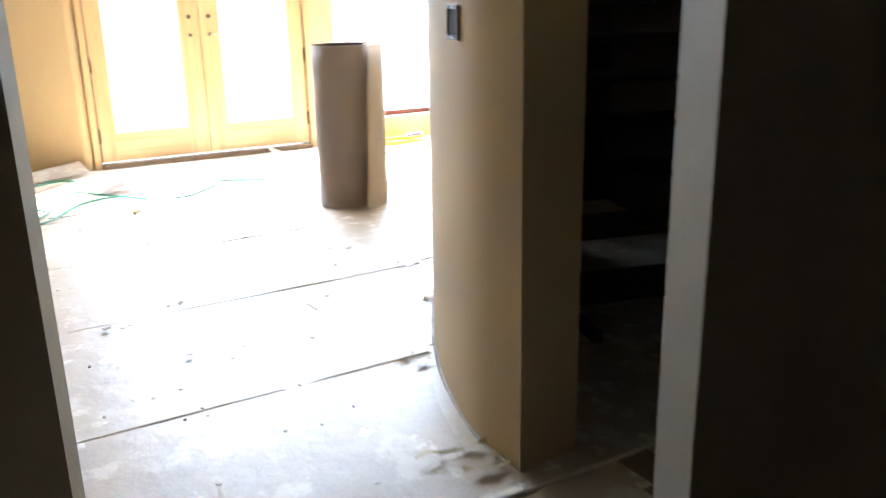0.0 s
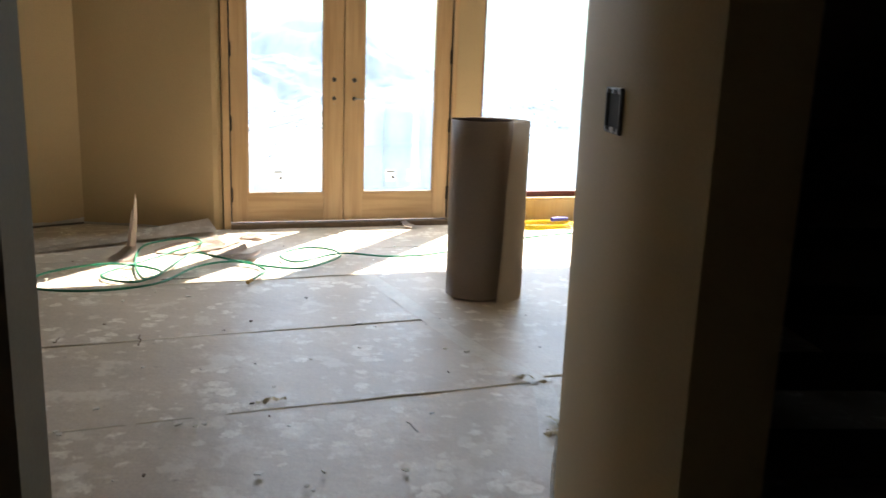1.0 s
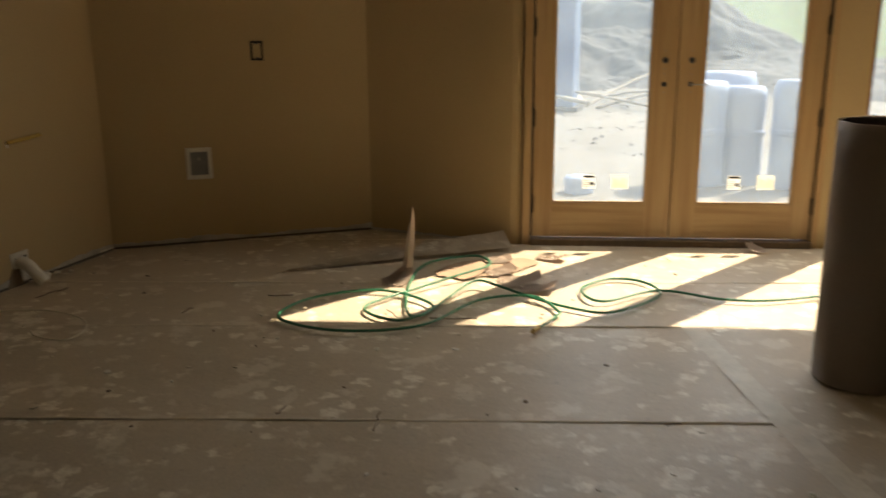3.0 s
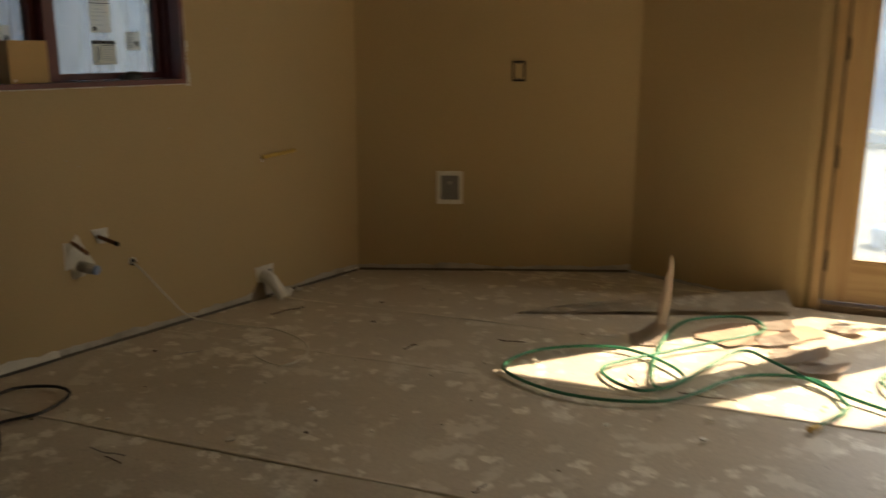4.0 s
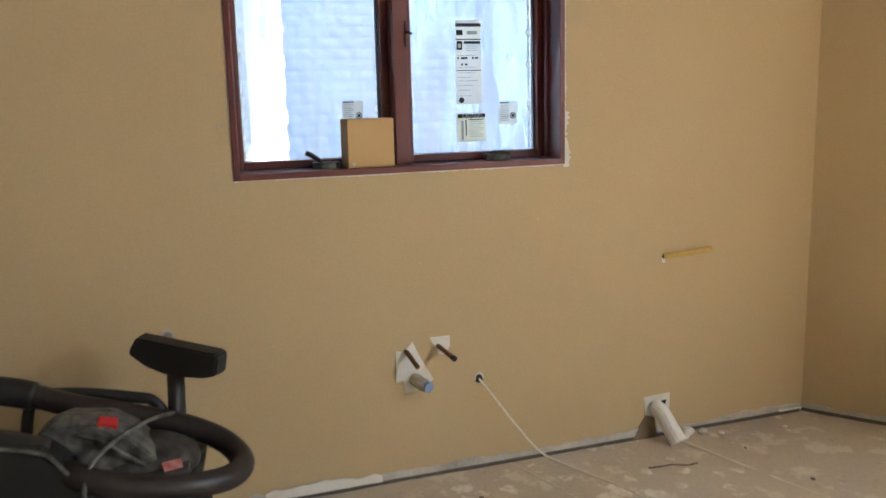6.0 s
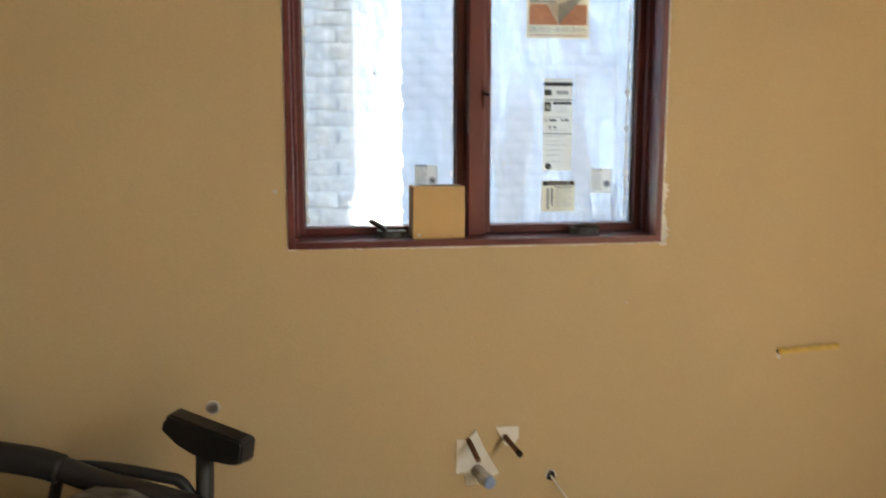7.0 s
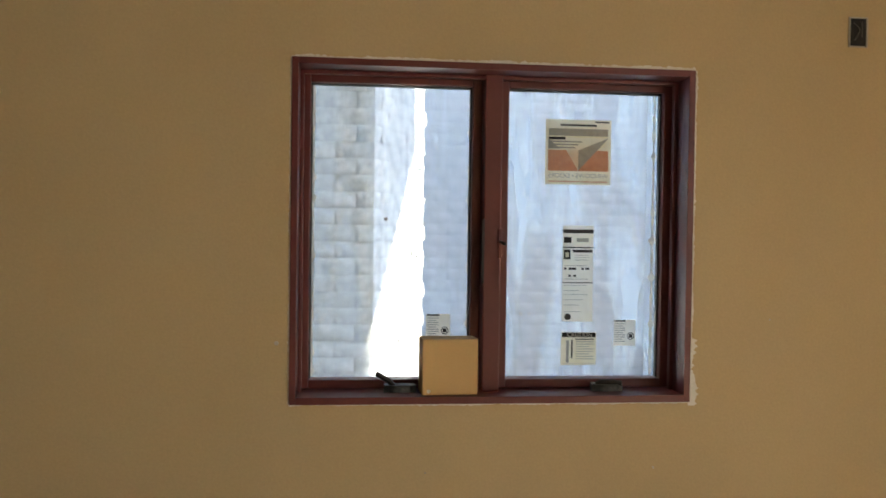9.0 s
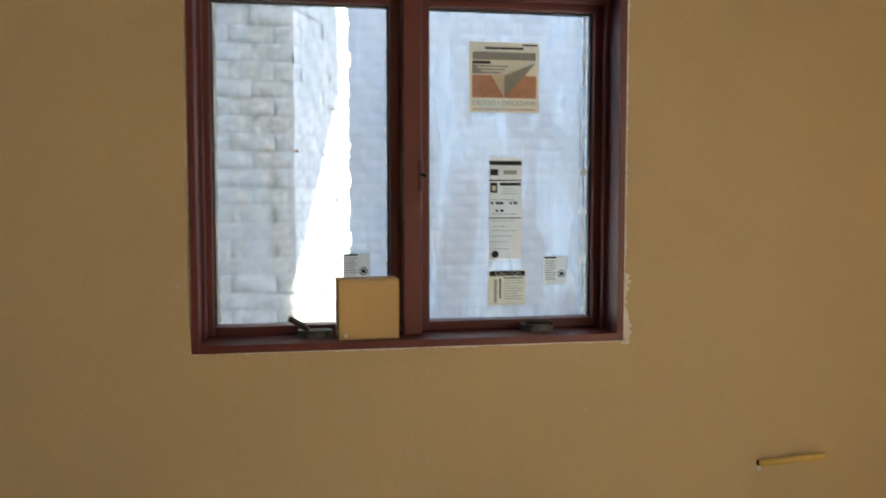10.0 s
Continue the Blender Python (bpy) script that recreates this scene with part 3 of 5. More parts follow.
def clip_to_room(bm):
    cuts = [((WX + 0.012, 0, 0), (-1, 0, 0))]
    ab = (B - A).normalized()
    cuts.append(((A.x, A.y - 0.015, 0), (-ab.y, ab.x, 0)))
    bc = (C - B).normalized()
    cuts.append(((B.x, B.y - 0.012, 0), (-bc.y, bc.x, 0)))
    for co, no in cuts:
        # the last two planes only cut on their own side of the room
        bmesh.ops.bisect_plane(bm, geom=bm.verts[:] + bm.edges[:] + bm.faces[:], plane_co=co, plane_no=no, clear_outer=(no[0] == -1))
    dead = []
    for f in bm.faces:
        c = f.calc_center_median()
        out = (Vector((c.x, c.y)) - A).dot(Vector((-ab.y, ab.x))) > -0.012 and c.x < B.x + 0.02
        out |= (Vector((c.x, c.y)) - B).dot(Vector((-bc.y, bc.x))) > -0.012 and B.x < c.x < C.x + 0.02
        q = DOOR.inverted() @ c
        out |= q.y > -0.03 and c.x > C.x
        out |= c.y < 2.72 and not -1.29 < c.x < 1.09
        out |= c.x > 3.58
        if out:
            dead.append(f)
    bmesh.ops.delete(bm, geom=dead, context="FACES")


def paper_z(u, v, seed, lift):
    """Height of a run of board: lift and its long, slack ripples."""
    return lift + 0.0018 * noise.noise((u * 1.1, v * 6.0, seed)) + 0.0030 * noise.noise((u * 1.6, v * 3.0, seed)) + 0.0012 * noise.noise((u * 8, v * 8, seed))


def lap_z(u, seed, off):
    """How far the lapped edge stands up, off metres in from it."""
    return max(0.0, 1 - max(0.0, off) / 0.12) ** 2 * (0.0016 + 0.010 * max(0.0, noise.noise((u * 1.6, seed * 3.7, 5)) - 0.25))


def paper_run(v0, v1, u0, u1, seed, lift=0.004, cut_tape=0, lap=0.03):
    """One run of board; its far edge laps over the next one and waves a little."""
    bm = bmesh.new()
    nu, nv = int((u1 - u0) / 0.04), 26
    rows = []
    for j in range(nv + 1):
        t = 0.014 * j / (v1 - v0) if j < 2 else (j - 1) / (nv - 1)
        row = []
        for i in range(nu + 1):
            u = u0 + (u1 - u0) * i / nu
            wob = 0.012 * noise.noise((u * 0.9, seed, 0)) + 0.004 * noise.noise((u * 5, seed, 2))
            wob0 = 0.012 * noise.noise((u * 0.9, seed - 1, 0)) + 0.004 * noise.noise((u * 5, seed - 1, 2))
            v = (v0 - lap + wob0) * (1 - t) + (v1 + 0.01) * t
            z = paper_z(u, v, seed, lift) + lap_z(u, seed, t * (v1 - v0))
            row.append(bm.verts.new(UX * u + VX * v + Vector((0, 0, z))))
        rows.append(row)
    for a, b in zip(rows, rows[1:]):
        for i in range(nu):
            bm.faces.new((a[i], a[i + 1], b[i + 1], b[i])).material_index = 1 if a is rows[0] else 0
    # the cut edge has its own thickness and casts a line of shade
    low = [bm.verts.new((p.co.x, p.co.y, p.co.z - 0.0014 if noise.noise((i * 0.1, seed * 5.3, 1)) > 0.26 else 0.0012)) for i, p in enumerate(rows[0])]
    inner = [bm.verts.new(p.co + VX * 0.05 + Vector((0, 0, -0.0015))) for p in rows[0]]
    for i in range(nu):
        bm.faces.new((low[i], low[i + 1], rows[0][i + 1], rows[0][i])).material_index = 1
        bm.faces.new((inner[i], inner[i + 1], low[i + 1], low[i]))
    if cut_tape:
        d = (TAPE_B - TAPE_A).normalized()
        bmesh.ops.bisect_plane(bm, geom=bm.verts[:] + bm.edges[:] + bm.faces[:], plane_co=TAPE_A, plane_no=(-d.y * cut_tape, d.x * cut_tape, 0), clear_outer=True)
    clip_to_room(bm)
    ob = part("floor_paper", bm, PAPER, None, smooth=True)
    ob.data.materials.append(PALE_EDGE)
    return tagged(ob, "run of trodden grey-brown kraft board with plaster smears", "floor covering", "runs of floor paper")


SEAMS = [1.4, 2.35, 3.31, 4.29, 5.235, 6.21, 6.90, 7.85, 8.8]
for k, (a, b) in enumerate(zip(SEAMS, SEAMS[1:])):
    paper_run(a, b, -2.6 if k < 8 else -1, 5.2, k + 1, 0.004, cut_tape=1 if k in (3, 4) else 0, lap=0.03)
# the board laid the other way beyond the tape
paper_run(4.30, 6.17, 0.4, 5.2, 21, 0.0035, cut_tape=-1, lap=0.0)


def floor_z(p):
    """Top of the board under a point of the plan."""
    u, v = p.dot(UX), p.dot(VX)
    top = paper_z(u, v, 21, 0.0035)
    for k, (a, b) in enumerate(zip(SEAMS, SEAMS[1:])):
        if a - 0.05 < v < b + 0.03:
            top = max(top, paper_z(u, v, k + 1, 0.004) + lap_z(u, k + 1, v - a))
    return top


def tape_strip(points, width, seed=1):
    """Tape pressed down on the board; it follows every ripple."""
    bm = bmesh.new()
    ps = spline([(*p, 0) for p in points], 24)
    prev = None
    for i, p in enumerate(ps):
        d = (ps[min(i + 1, len(ps) - 1)] - ps[max(i - 1, 0)]).normalized()
        s = Vector((-d.y, d.x, 0)) * width / 2
        w = 1 + 0.06 * noise.noise((i * 0.3, seed, 0))
        row = []
        for k in range(-3, 4):
            q = p + s * (k / 3) * w
            row.append(bm.verts.new((q.x, q.y, floor_z(q) + 0.0014 + 0.0004 * noise.noise((i * 0.3, k, seed)))))
        if prev:
            for a in range(6):
                bm.faces.new((prev[a], prev[a + 1], row[a + 1], row[a]))
        prev = row
    return tagged(part("tape_strip", bm, TAPE, smooth=True), "strip of pale tape over a paper joint", "tape", "floor tape")


tape_strip([(0.13, 6.55), (0.44, 5.72), (0.70, 5.08), (0.93, 4.66)], 0.10)
tape_strip([(0.93, 4.70), (0.90, 4.40), (0.84, 4.02)], 0.09, 3)
tape_strip([(0.78, 3.66), (0.70, 3.2), (0.70, 2.85)], 0.08, 4)


def torn_tape(x, y, turn, length, seed):
    bm = bmesh.new()
    n = 14
    prev = None
    for i in range(n + 1):
        t = i / n
        w = 0.016 * (0.5 + 0.8 * abs(noise.noise((t * 4, seed, 0)))) * (1.2 - t * 0.5)
        c = Vector((length * t, 0.03 * noise.noise((t * 2, seed, 3)), 0.016 + 0.025 * max(0, noise.noise((t * 3, seed, 9)))))
        row = [bm.verts.new(c + Vector((0, k * w, 0.012 * k * noise.noise((t * 5, seed, 4))))) for k in (-1, 0, 1)]
        if prev:
            for a in range(2):
                bm.faces.new((prev[a], prev[a + 1], row[a + 1], row[a]))
        prev = row
    ob = tagged(part("torn_tape", bm, TAPE_OLD), "scrap of torn brownish tape curling off the paper", "tape", "torn tape scraps")
    ob.matrix_world = pose(x, y, 0, 0, 0, turn)


for i, (x, y, a, n) in enumerate(((0.80, 4.72, -25, 0.16), (0.88, 4.30, -80, 0.22), (0.83, 4.12, 20, 0.12), (0.85, 4.18, -60, 0.14), (0.60, 3.60, 14, 0.2), (0.66, 3.52, 5, 0.14), (-0.24, 4.43, 12, 0.12), (0.5, 2.86, 8, 0.25), (0.72, 2.80, 60, 0.12), (0.62, 2.74, 10, 0.2))):
    torn_tape(x, y, a, n, i * 2.3)

# lifted sheet by the doors: its near edge stands clear, its far edge leans on the wall
bm = bmesh.new()
e0, e1 = Vector((-2.10, 6.73, 0.012)), Vector((-0.93, 7.56, 0.03))
f0, f1 = Vector((-1.93, 7.05, 0.012)), Vector((-1.02, 7.70, 0.10))
N = 24
rows = []
for j in range(9):
    t = j / 8
    rows.append([])
    for i in range(N + 1):
        s = i / N
        p = (e0.lerp(e1, s)).lerp(f0.lerp(f1, s), t)
        p.z += 0.004 * math.sin(math.pi * min(1, s * 1.05)) * (1 - 0.4 * t) + 0.006 * noise.noise((s * 6, t * 3, 0))
        rows[-1].append(bm.verts.new(p))
for a, b in zip(rows, rows[1:]):
    for i in range(N):
        bm.faces.new((a[i], a[i + 1], b[i + 1], b[i]))
bmesh.ops.solidify(bm, geom=bm.faces[:], thickness=0.003)
tagged(part("lifted_paper", bm, PAPER, smooth=False), "loose sheet of kraft board lifting off the floor", "floor covering")

# paper strip torn upright
bm = bmesh.new()
prev = None
for i in range(17):
    t = i / 16
    if t < 0.3:
        k = t / 0.3
        c = Vector((-1.40 + 0.05 * k, 6.66 + 0.15 * k, 0.012 + 0.06 * k * k))
        w = 0.10 - 0.045 * k
    else:
        k = (t - 0.3) / 0.7
        c = Vector((-1.35 + 0.045 * k, 6.81 - 0.015 * k, 0.07 + 0.315 * k))
        w = 0.038 * (1 - k) ** 0.45 + 0.003
    row = [bm.verts.new(c + Vector((a * w * 0.85 + 0.004 * noise.noise((t * 9, a, 0)), abs(a) * w * 0.7 - a * w * 0.45, (0.035 * a * max(0.0, t - 0.75) * 4 + 0.006 * noise.noise((t * 14, a * 2, 3))) if t > 0.3 else 0))) for a in (-1, -0.5, 0, 0.5, 1)]
    if prev:
        for a in range(4):
            bm.faces.new((prev[a], prev[a + 1], row[a + 1], row[a]))
    prev = row
bmesh.ops.solidify(bm, geom=bm.faces[:], thickness=0.003)
tagged(part("torn_paper_flap", bm, KRAFT, smooth=False), "narrow torn strip of kraft board standing upright", "paper scrap")

# bare patch with curled scraps
bm = bmesh.new()
ring = [bm.verts.new((-0.98 + 0.26 * math.cos(a) * (1 + 0.35 * noise.noise((math.cos(a) * 2, math.sin(a) * 2, 5))), 7.14 + 0.19 * math.sin(a) * (1 + 0.4 * noise.noise((math.cos(a) * 2, math.sin(a) * 2, 8))) + 0.15 * math.cos(a), 0.0135)) for a in (2 * math.pi * i / 48 for i in range(48))]
bm.faces.new(ring)
bmesh.ops.triangulate(bm, faces=bm.faces[:])
tagged(part("bare_patch", bm, STAIN), "reddish bare subfloor where the paper is torn away", "floor patch", kind="structure")


def curl(x, y, turn, length, width, rise, seed):
    """A scrap of board that rolls up at one end."""
    bm = bmesh.new()
    prev = None
    for i in range(11):
        t = i / 10
        c = Vector((length * t * (1 - 0.25 * t), 0, 0.016 + rise * t * t))
        w = width * (0.55 + 0.45 * math.sin(math.pi * (0.15 + 0.75 * t))) * (1 + 0.25 * noise.noise((t * 4, seed, 0)))
        row = [bm.verts.new(c + Vector((0.2 * k * width * noise.noise((seed, t, 1)), k * w, 0.01 * noise.noise((k, t * 3, seed))))) for k in (-1, -0.4, 0.4, 1)]
        if prev:
            for a in range(3):
                bm.faces.new((prev[a], prev[a + 1], row[a + 1], row[a]))
        prev = row
    bmesh.ops.solidify(bm, geom=bm.faces[:], thickness=0.002)
    ob = tagged(part("curled_scrap", bm, KRAFT), "curled scrap of torn kraft board on the floor", "paper scrap", "curled paper scraps")
    ob.matrix_world = pose(x, y, 0, 0, 0, turn)


for i, s in enumerate(((-1.02, 7.28, 20, 0.20, 0.08, 0.02), (-0.85, 6.88, 15, 0.30, 0.09, 0.05), (-0.72, 6.80, 10, 0.26, 0.07, 0.035), (-0.95, 7.02, 40, 0.22, 0.07, 0.03), (-0.75, 7.45, -10, 0.24, 0.06, 0.02), (0.55, 7.92, 150, 0.16, 0.05, 0.04))):
    curl(*s, i * 1.7)


# ---- french doors ----
def door_leaf(x0, hinge_left):
    """A glazed pine leaf of two stiles and two rails round one pane."""
    s = 1 if hinge_left else -1
    ob = thing("french_door", DOOR @ pose(x0 + LEAF_W / 2, 0.0, 0.052), "closed clear-pine french door with one tall pane", "door", "pair of french doors")
    w, h = LEAF_W - 0.006, LEAF_TOP - 0.052
    hs, ms, rail = 0.118, 0.150, 0.215
    gl, gr = (-w / 2 + (hs if s > 0 else ms)), (w / 2 - (ms if s > 0 else hs))
    part("stile", box((-w / 2, 0, 0), (gl, 0.045, h), 0.003), PINE, ob)
    part("stile", box((gr, 0, 0), (w / 2, 0.045, h), 0.003), PINE, ob)
    for z0, z1 in ((0, rail), (h - 0.13, h)):
        bm = box((-(gr - gl) / 2 + 0.0005, 0.002, z0 - (z0 + z1) / 2), ((gr - gl) / 2 - 0.0005, 0.043, z1 - (z0 + z1) / 2), 0.002)
        bmesh.ops.rotate(bm, verts=bm.verts, matrix=Matrix.Rotation(math.pi / 2, 3, "Y"))
        r = part("rail", bm, PINE, ob)
        r.matrix_local = pose((gl + gr) / 2, 0, (z0 + z1) / 2, 0, -90, 0)
    for lo, hi in (((gl, 0.008, rail), (gl + 0.012, 0.022, h - 0.13)), ((gr - 0.012, 0.008, rail), (gr, 0.022, h - 0.13)), ((gl + 0.012, 0.008, rail), (gr - 0.012, 0.022, rail + 0.012))):
        part("glazing_bead", box(lo, hi, 0.003), PINE, ob)
    g = part("pane", box((gl + 0.001, 0.023, rail + 0.001), (gr - 0.001, 0.027, h - 0.131)), DUST_HAZE_GLASS, ob)
    g.visible_shadow = False
    for z in (0.209, 0.746, 1.283, 1.82):
        hx = -s * (w / 2 + 0.004)
        hb = lathe([(0.0075, -0.055), (0.0085, -0.05), (0.0085, 0.05), (0.0075, 0.055), (0.003, 0.062)], 10, m=pose(hx, -0.006, z))
        box((hx - 0.012, -0.003, z - 0.05), (hx + 0.012, 0.003, z + 0.05), 0, None, hb)
        part("hinge", hb, HINGE, ob, "dark bronze butt hinge")
    mx = s * (w / 2 - 0.075)
    for z, r in ((0.945, 0.016), (1.085, 0.019)):
        part("lock_rose", lathe([(r, 0), (r, 0.004), (r * 0.6, 0.006), (r * 0.55, 0.004)], 16, m=pose(mx, 0.0, z, 90)), GALV, ob, "bare metal lock fitting")
        # Flat disc; its black stands in for the shade in the bore.
        part("lock_hole", lathe([(r * 0.5, 0), (r * 0.5, 0.003)], 12, m=pose(mx, -0.0045, z, 90)), INK_AND_SHADE, ob, "open dark lock bore")
    for z in (0.90, 1.005, 1.035, 1.14):
        part("screw", lathe([(0.004, 0), (0.003, 0.003)], 8, m=pose(mx, 0, z, 90)), STEEL, ob)
    if not hinge_left:
        part("spindle", box((mx - 0.005, -0.035, 0.94), (mx + 0.005, 0.0, 0.95), 0.001), STEEL, ob, "bare steel lock spindle")
        part("spindle_lever", box((mx - 0.004, -0.04, 0.941), (mx + 0.095, -0.033, 0.949), 0.002), STEEL, ob, "bare steel lever rod")
    # makers' stickers near the foot of the pane
    for dx, mat, wide, high in ((-0.135, STICK, 0.075, 0.085), (0.055, CREAM, 0.10, 0.09)):
        cx = (gl + gr) / 2 + 0.075 + dx
        bm = bmesh.new()
        bm.faces.new([bm.verts.new((x, 0.0212, z)) for x, z in ((cx - wide / 2, rail + 0.09), (cx + wide / 2, rail + 0.09), (cx + wide / 2, rail + 0.09 + high), (cx - wide / 2, rail + 0.09 + high))])
        st = part("sticker", bm, mat, ob, "small printed maker's sticker")
        if mat is STICK:
            part("print", box((cx - wide / 2 + 0.004, 0.0195, rail + 0.158), (cx + wide / 2 - 0.004, 0.020, rail + 0.172)), INK_AND_SHADE, st)
            for k in range(4):
                part("print", box((cx - wide / 2 + 0.006, 0.0195, rail + 0.1 + 0.013 * k), (cx + 0.004, 0.020, rail + 0.105 + 0.013 * k)), GREY_INK, st)
            part("print", lathe([(0.013, 0), (0.013, 0.0006)], 14, m=pose(cx + 0.02, 0.020, rail + 0.12, 90)), INK_AND_SHADE, st)
        else:
            for k in range(5):
                part("print", box((cx - 0.04 + 0.018 * k, 0.0195, rail + 0.1), (cx - 0.034 + 0.018 * k, 0.020, rail + 0.16 - 0.008 * (k % 3))), TAPE_OLD, st)
    return ob


door_leaf(0.0, True)
door_leaf(LEAF_W, False)
df = thing("door_frame", DOOR, "clear-pine frame round the french doors", "door frame", kind="structure")
part("jamb", box((-0.060, -0.028, 0.0), (-0.010, 0.16, LEAF_TOP + 0.06), 0.003), PINE, df)
part("jamb", box((2 * LEAF_W + 0.010, -0.028, 0.0), (2 * LEAF_W + 0.042, 0.16, LEAF_TOP + 0.06), 0.003), PINE, df)
part("head", box((-0.042, -0.028, LEAF_TOP + 0.06), (2 * LEAF_W + 0.042, 0.16, LEAF_TOP + 0.095), 0.003), PINE, df)
# black strips added behind the door's gaps to draw their shade
part("gap_strip", box((-0.0095, 0.012, 0.05), (0.0025, 0.15, LEAF_TOP + 0.055), 0.002), BLACK, df, "black strip put in for the shaded gap at the jamb")
part("gap_strip", box((2 * LEAF_W - 0.0025, 0.012, 0.05), (2 * LEAF_W + 0.0095, 0.15, LEAF_TOP + 0.055), 0.002), BLACK, df, "black strip put in for the shaded gap at the jamb")
part("meeting_gap_strip", box((LEAF_W - 0.02, 0.0455, 0.055), (LEAF_W + 0.02, 0.058, LEAF_TOP), 0.002), BLACK, df, "black strip put in for the shaded gap between the leaves")
part("threshold", box((-0.009, -0.05, 0.001), (2 * LEAF_W + 0.009, 0.18, 0.043), 0.006), SILL_WOOD, df, "dark dusty wooden threshold")

# ---- big fixed window beside the doors ----
wf = thing("window_2", DOOR, "tall fixed window with a dark maroon frame", "window", kind="structure")
Z0, Z1 = 0.215, 2.45
part("window_sill", box((W2L, -0.035, 0.187), (W2R, 0.16, 0.213), 0.003), PINE_LOW, wf, "bare pine sill")
part("frame_bottom", box((W2L + 0.03, 0.02, 0.2135), (W2R - 0.03, 0.12, Z0 + 0.045), 0.004), MAROON, wf)
part("frame_top", box((W2L + 0.03, 0.02, Z1 - 0.05), (W2R - 0.03, 0.12, Z1), 0.004), MAROON, wf)
part("frame_side", box((W2L + 0.002, 0.02, 0.2135), (W2L + 0.03, 0.12, Z1), 0.004), MAROON, wf)
part("frame_side", box((W2R - 0.03, 0.02, 0.2135), (W2R - 0.002, 0.12, Z1), 0.004), MAROON, wf)
g = part("pane", box((W2L + 0.03, 0.06, Z0 + 0.045), (W2R - 0.03, 0.066, Z1 - 0.05)), DUST_HAZE_GLASS, wf)
g.visible_shadow = False
part("apron", box((W2L, -0.0235, 0.002), (W2R, -0.0205, 0.185)), PINE_LOW, wf, "bare yellow pine board under the sill")

# ---- small window over the plumbing ----
win = thing("window_1", Matrix.Translation((WX, 0, 0)), "maroon double casement window, wet-painted edges, closed", "window", kind="structure")
t = 0.020
D = -0.16
for lo, hi in (((D, WY0, WZ0), (0.006, WY0 + t, WZ1)), ((D, WY1 - t, WZ0), (0.006, WY1, WZ1)), ((D, WY0 + t, WZ1 - t), (0.006, WY1 - t, WZ1)), ((D, WY0 + t, WZ0), (0.008, WY1 - t, WZ0 + 0.022))):
    part("jamb_liner", box(lo, hi, 0.002), MAROON, win)
for lo, hi in (((-0.11, WY0 + t, WZ0 + 0.022), (-0.085, WY0 + t + 0.012, WZ1 - t)), ((-0.11, WY1 - t - 0.012, WZ0 + 0.022), (-0.085, WY1 - t, WZ1 - t)), ((-0.11, WY0 + t, WZ1 - t - 0.012), (-0.085, WY1 - t, WZ1 - t))):
    part("stop_bead", box(lo, hi, 0.003), MAROON, win)
MY = 5.126
part("mullion", box((-0.16, MY - 0.027, WZ0 + 0.022), (-0.068, MY + 0.027, WZ1 - t), 0.004), MAROON, win)
part("mullion_groove", box((-0.0675, MY - 0.033, WZ0 + 0.36), (-0.064, MY - 0.025, WZ0 + 0.56), 0.001), BLACK, win, "dark lock slot")


def sash(y0, y1, glass):
    z0, z1 = WZ0 + 0.024, WZ1 - t - 0.002
    ob = part("sash", box((-0.185, y0, z0), (-0.125, y0 + 0.030, z1), 0.004), MAROON, win)
    part("sash_stile", box((-0.185, y1 - 0.030, z0), (-0.125, y1, z1), 0.004), MAROON, ob)
    part("sash_rail", box((-0.185, y0 + 0.030, z0), (-0.125, y1 - 0.030, z0 + 0.028), 0.004), MAROON, ob)
    part("sash_rail", box((-0.185, y0 + 0.030, z1 - 0.028), (-0.125, y1 - 0.030, z1), 0.004), MAROON, ob)
    part("gasket", box((-0.171, y0 + 0.0302, z0 + 0.0282), (-0.150, y0 + 0.0345, z1 - 0.0282)), BLACK, ob, "black rubber gasket")
    part("gasket", box((-0.171, y1 - 0.0345, z0 + 0.0282), (-0.150, y1 - 0.0302, z1 - 0.0282)), BLACK, ob, "black rubber gasket")
    part("gasket", box((-0.171, y0 + 0.0346, z1 - 0.032), (-0.150, y1 - 0.0346, z1 - 0.0284)), BLACK, ob, "black rubber gasket")
    p = part("pane", box((-0.178, y0 + 0.028, z0 + 0.026), (-0.174, y1 - 0.028, z1 - 0.026)), glass, ob)
    p.visible_shadow = False


def residue(y, z0, z1, seed, name="film_scrap"):
    """Torn white film left along a pane's edge."""
    bm = bmesh.new()
    n = 60
    prev = None
    for i in range(n + 1):
        z = z0 + (z1 - z0) * i / n
        w = 0.003 + 0.016 * max(0.0, noise.noise((i * 0.5, seed, 0))) + 0.008 * max(0.0, noise.noise((i * 1.7, seed, 4)))
        row = [bm.verts.new((-0.1728, y - w, z)), bm.verts.new((-0.1728, y + w, z))]
        if prev:
            bm.faces.new((prev[0], prev[1], row[1], row[0]))
        prev = row
    part(name, bm, STICK, win, "torn scrap of white protective film")


for y, seed in ((4.570, 1), (5.066, 4), (5.676, 9)):
    residue(y, WZ0 + 0.056, WZ1 - 0.054, seed)
for y, z, r in ((4.80, 1.72, 0.006), (4.96, 1.95, 0.004), (5.24, 1.42, 0.005), (5.27, 1.42, 0.004), (5.55, 1.66, 0.003), (5.22, 1.35, 0.003)):
    part("speck", lathe([(r, 0), (r * 0.6, 0.001)], 7, m=pose(-0.1735, y, z, 0, 90, 0)), RAW, win, "speck of dirt on the pane")
sash(WY0 + t + 0.001, MY - 0.028, FILMY_GLASS)
sash(MY + 0.028, WY1 - t - 0.001, SMEARED_GLASS)


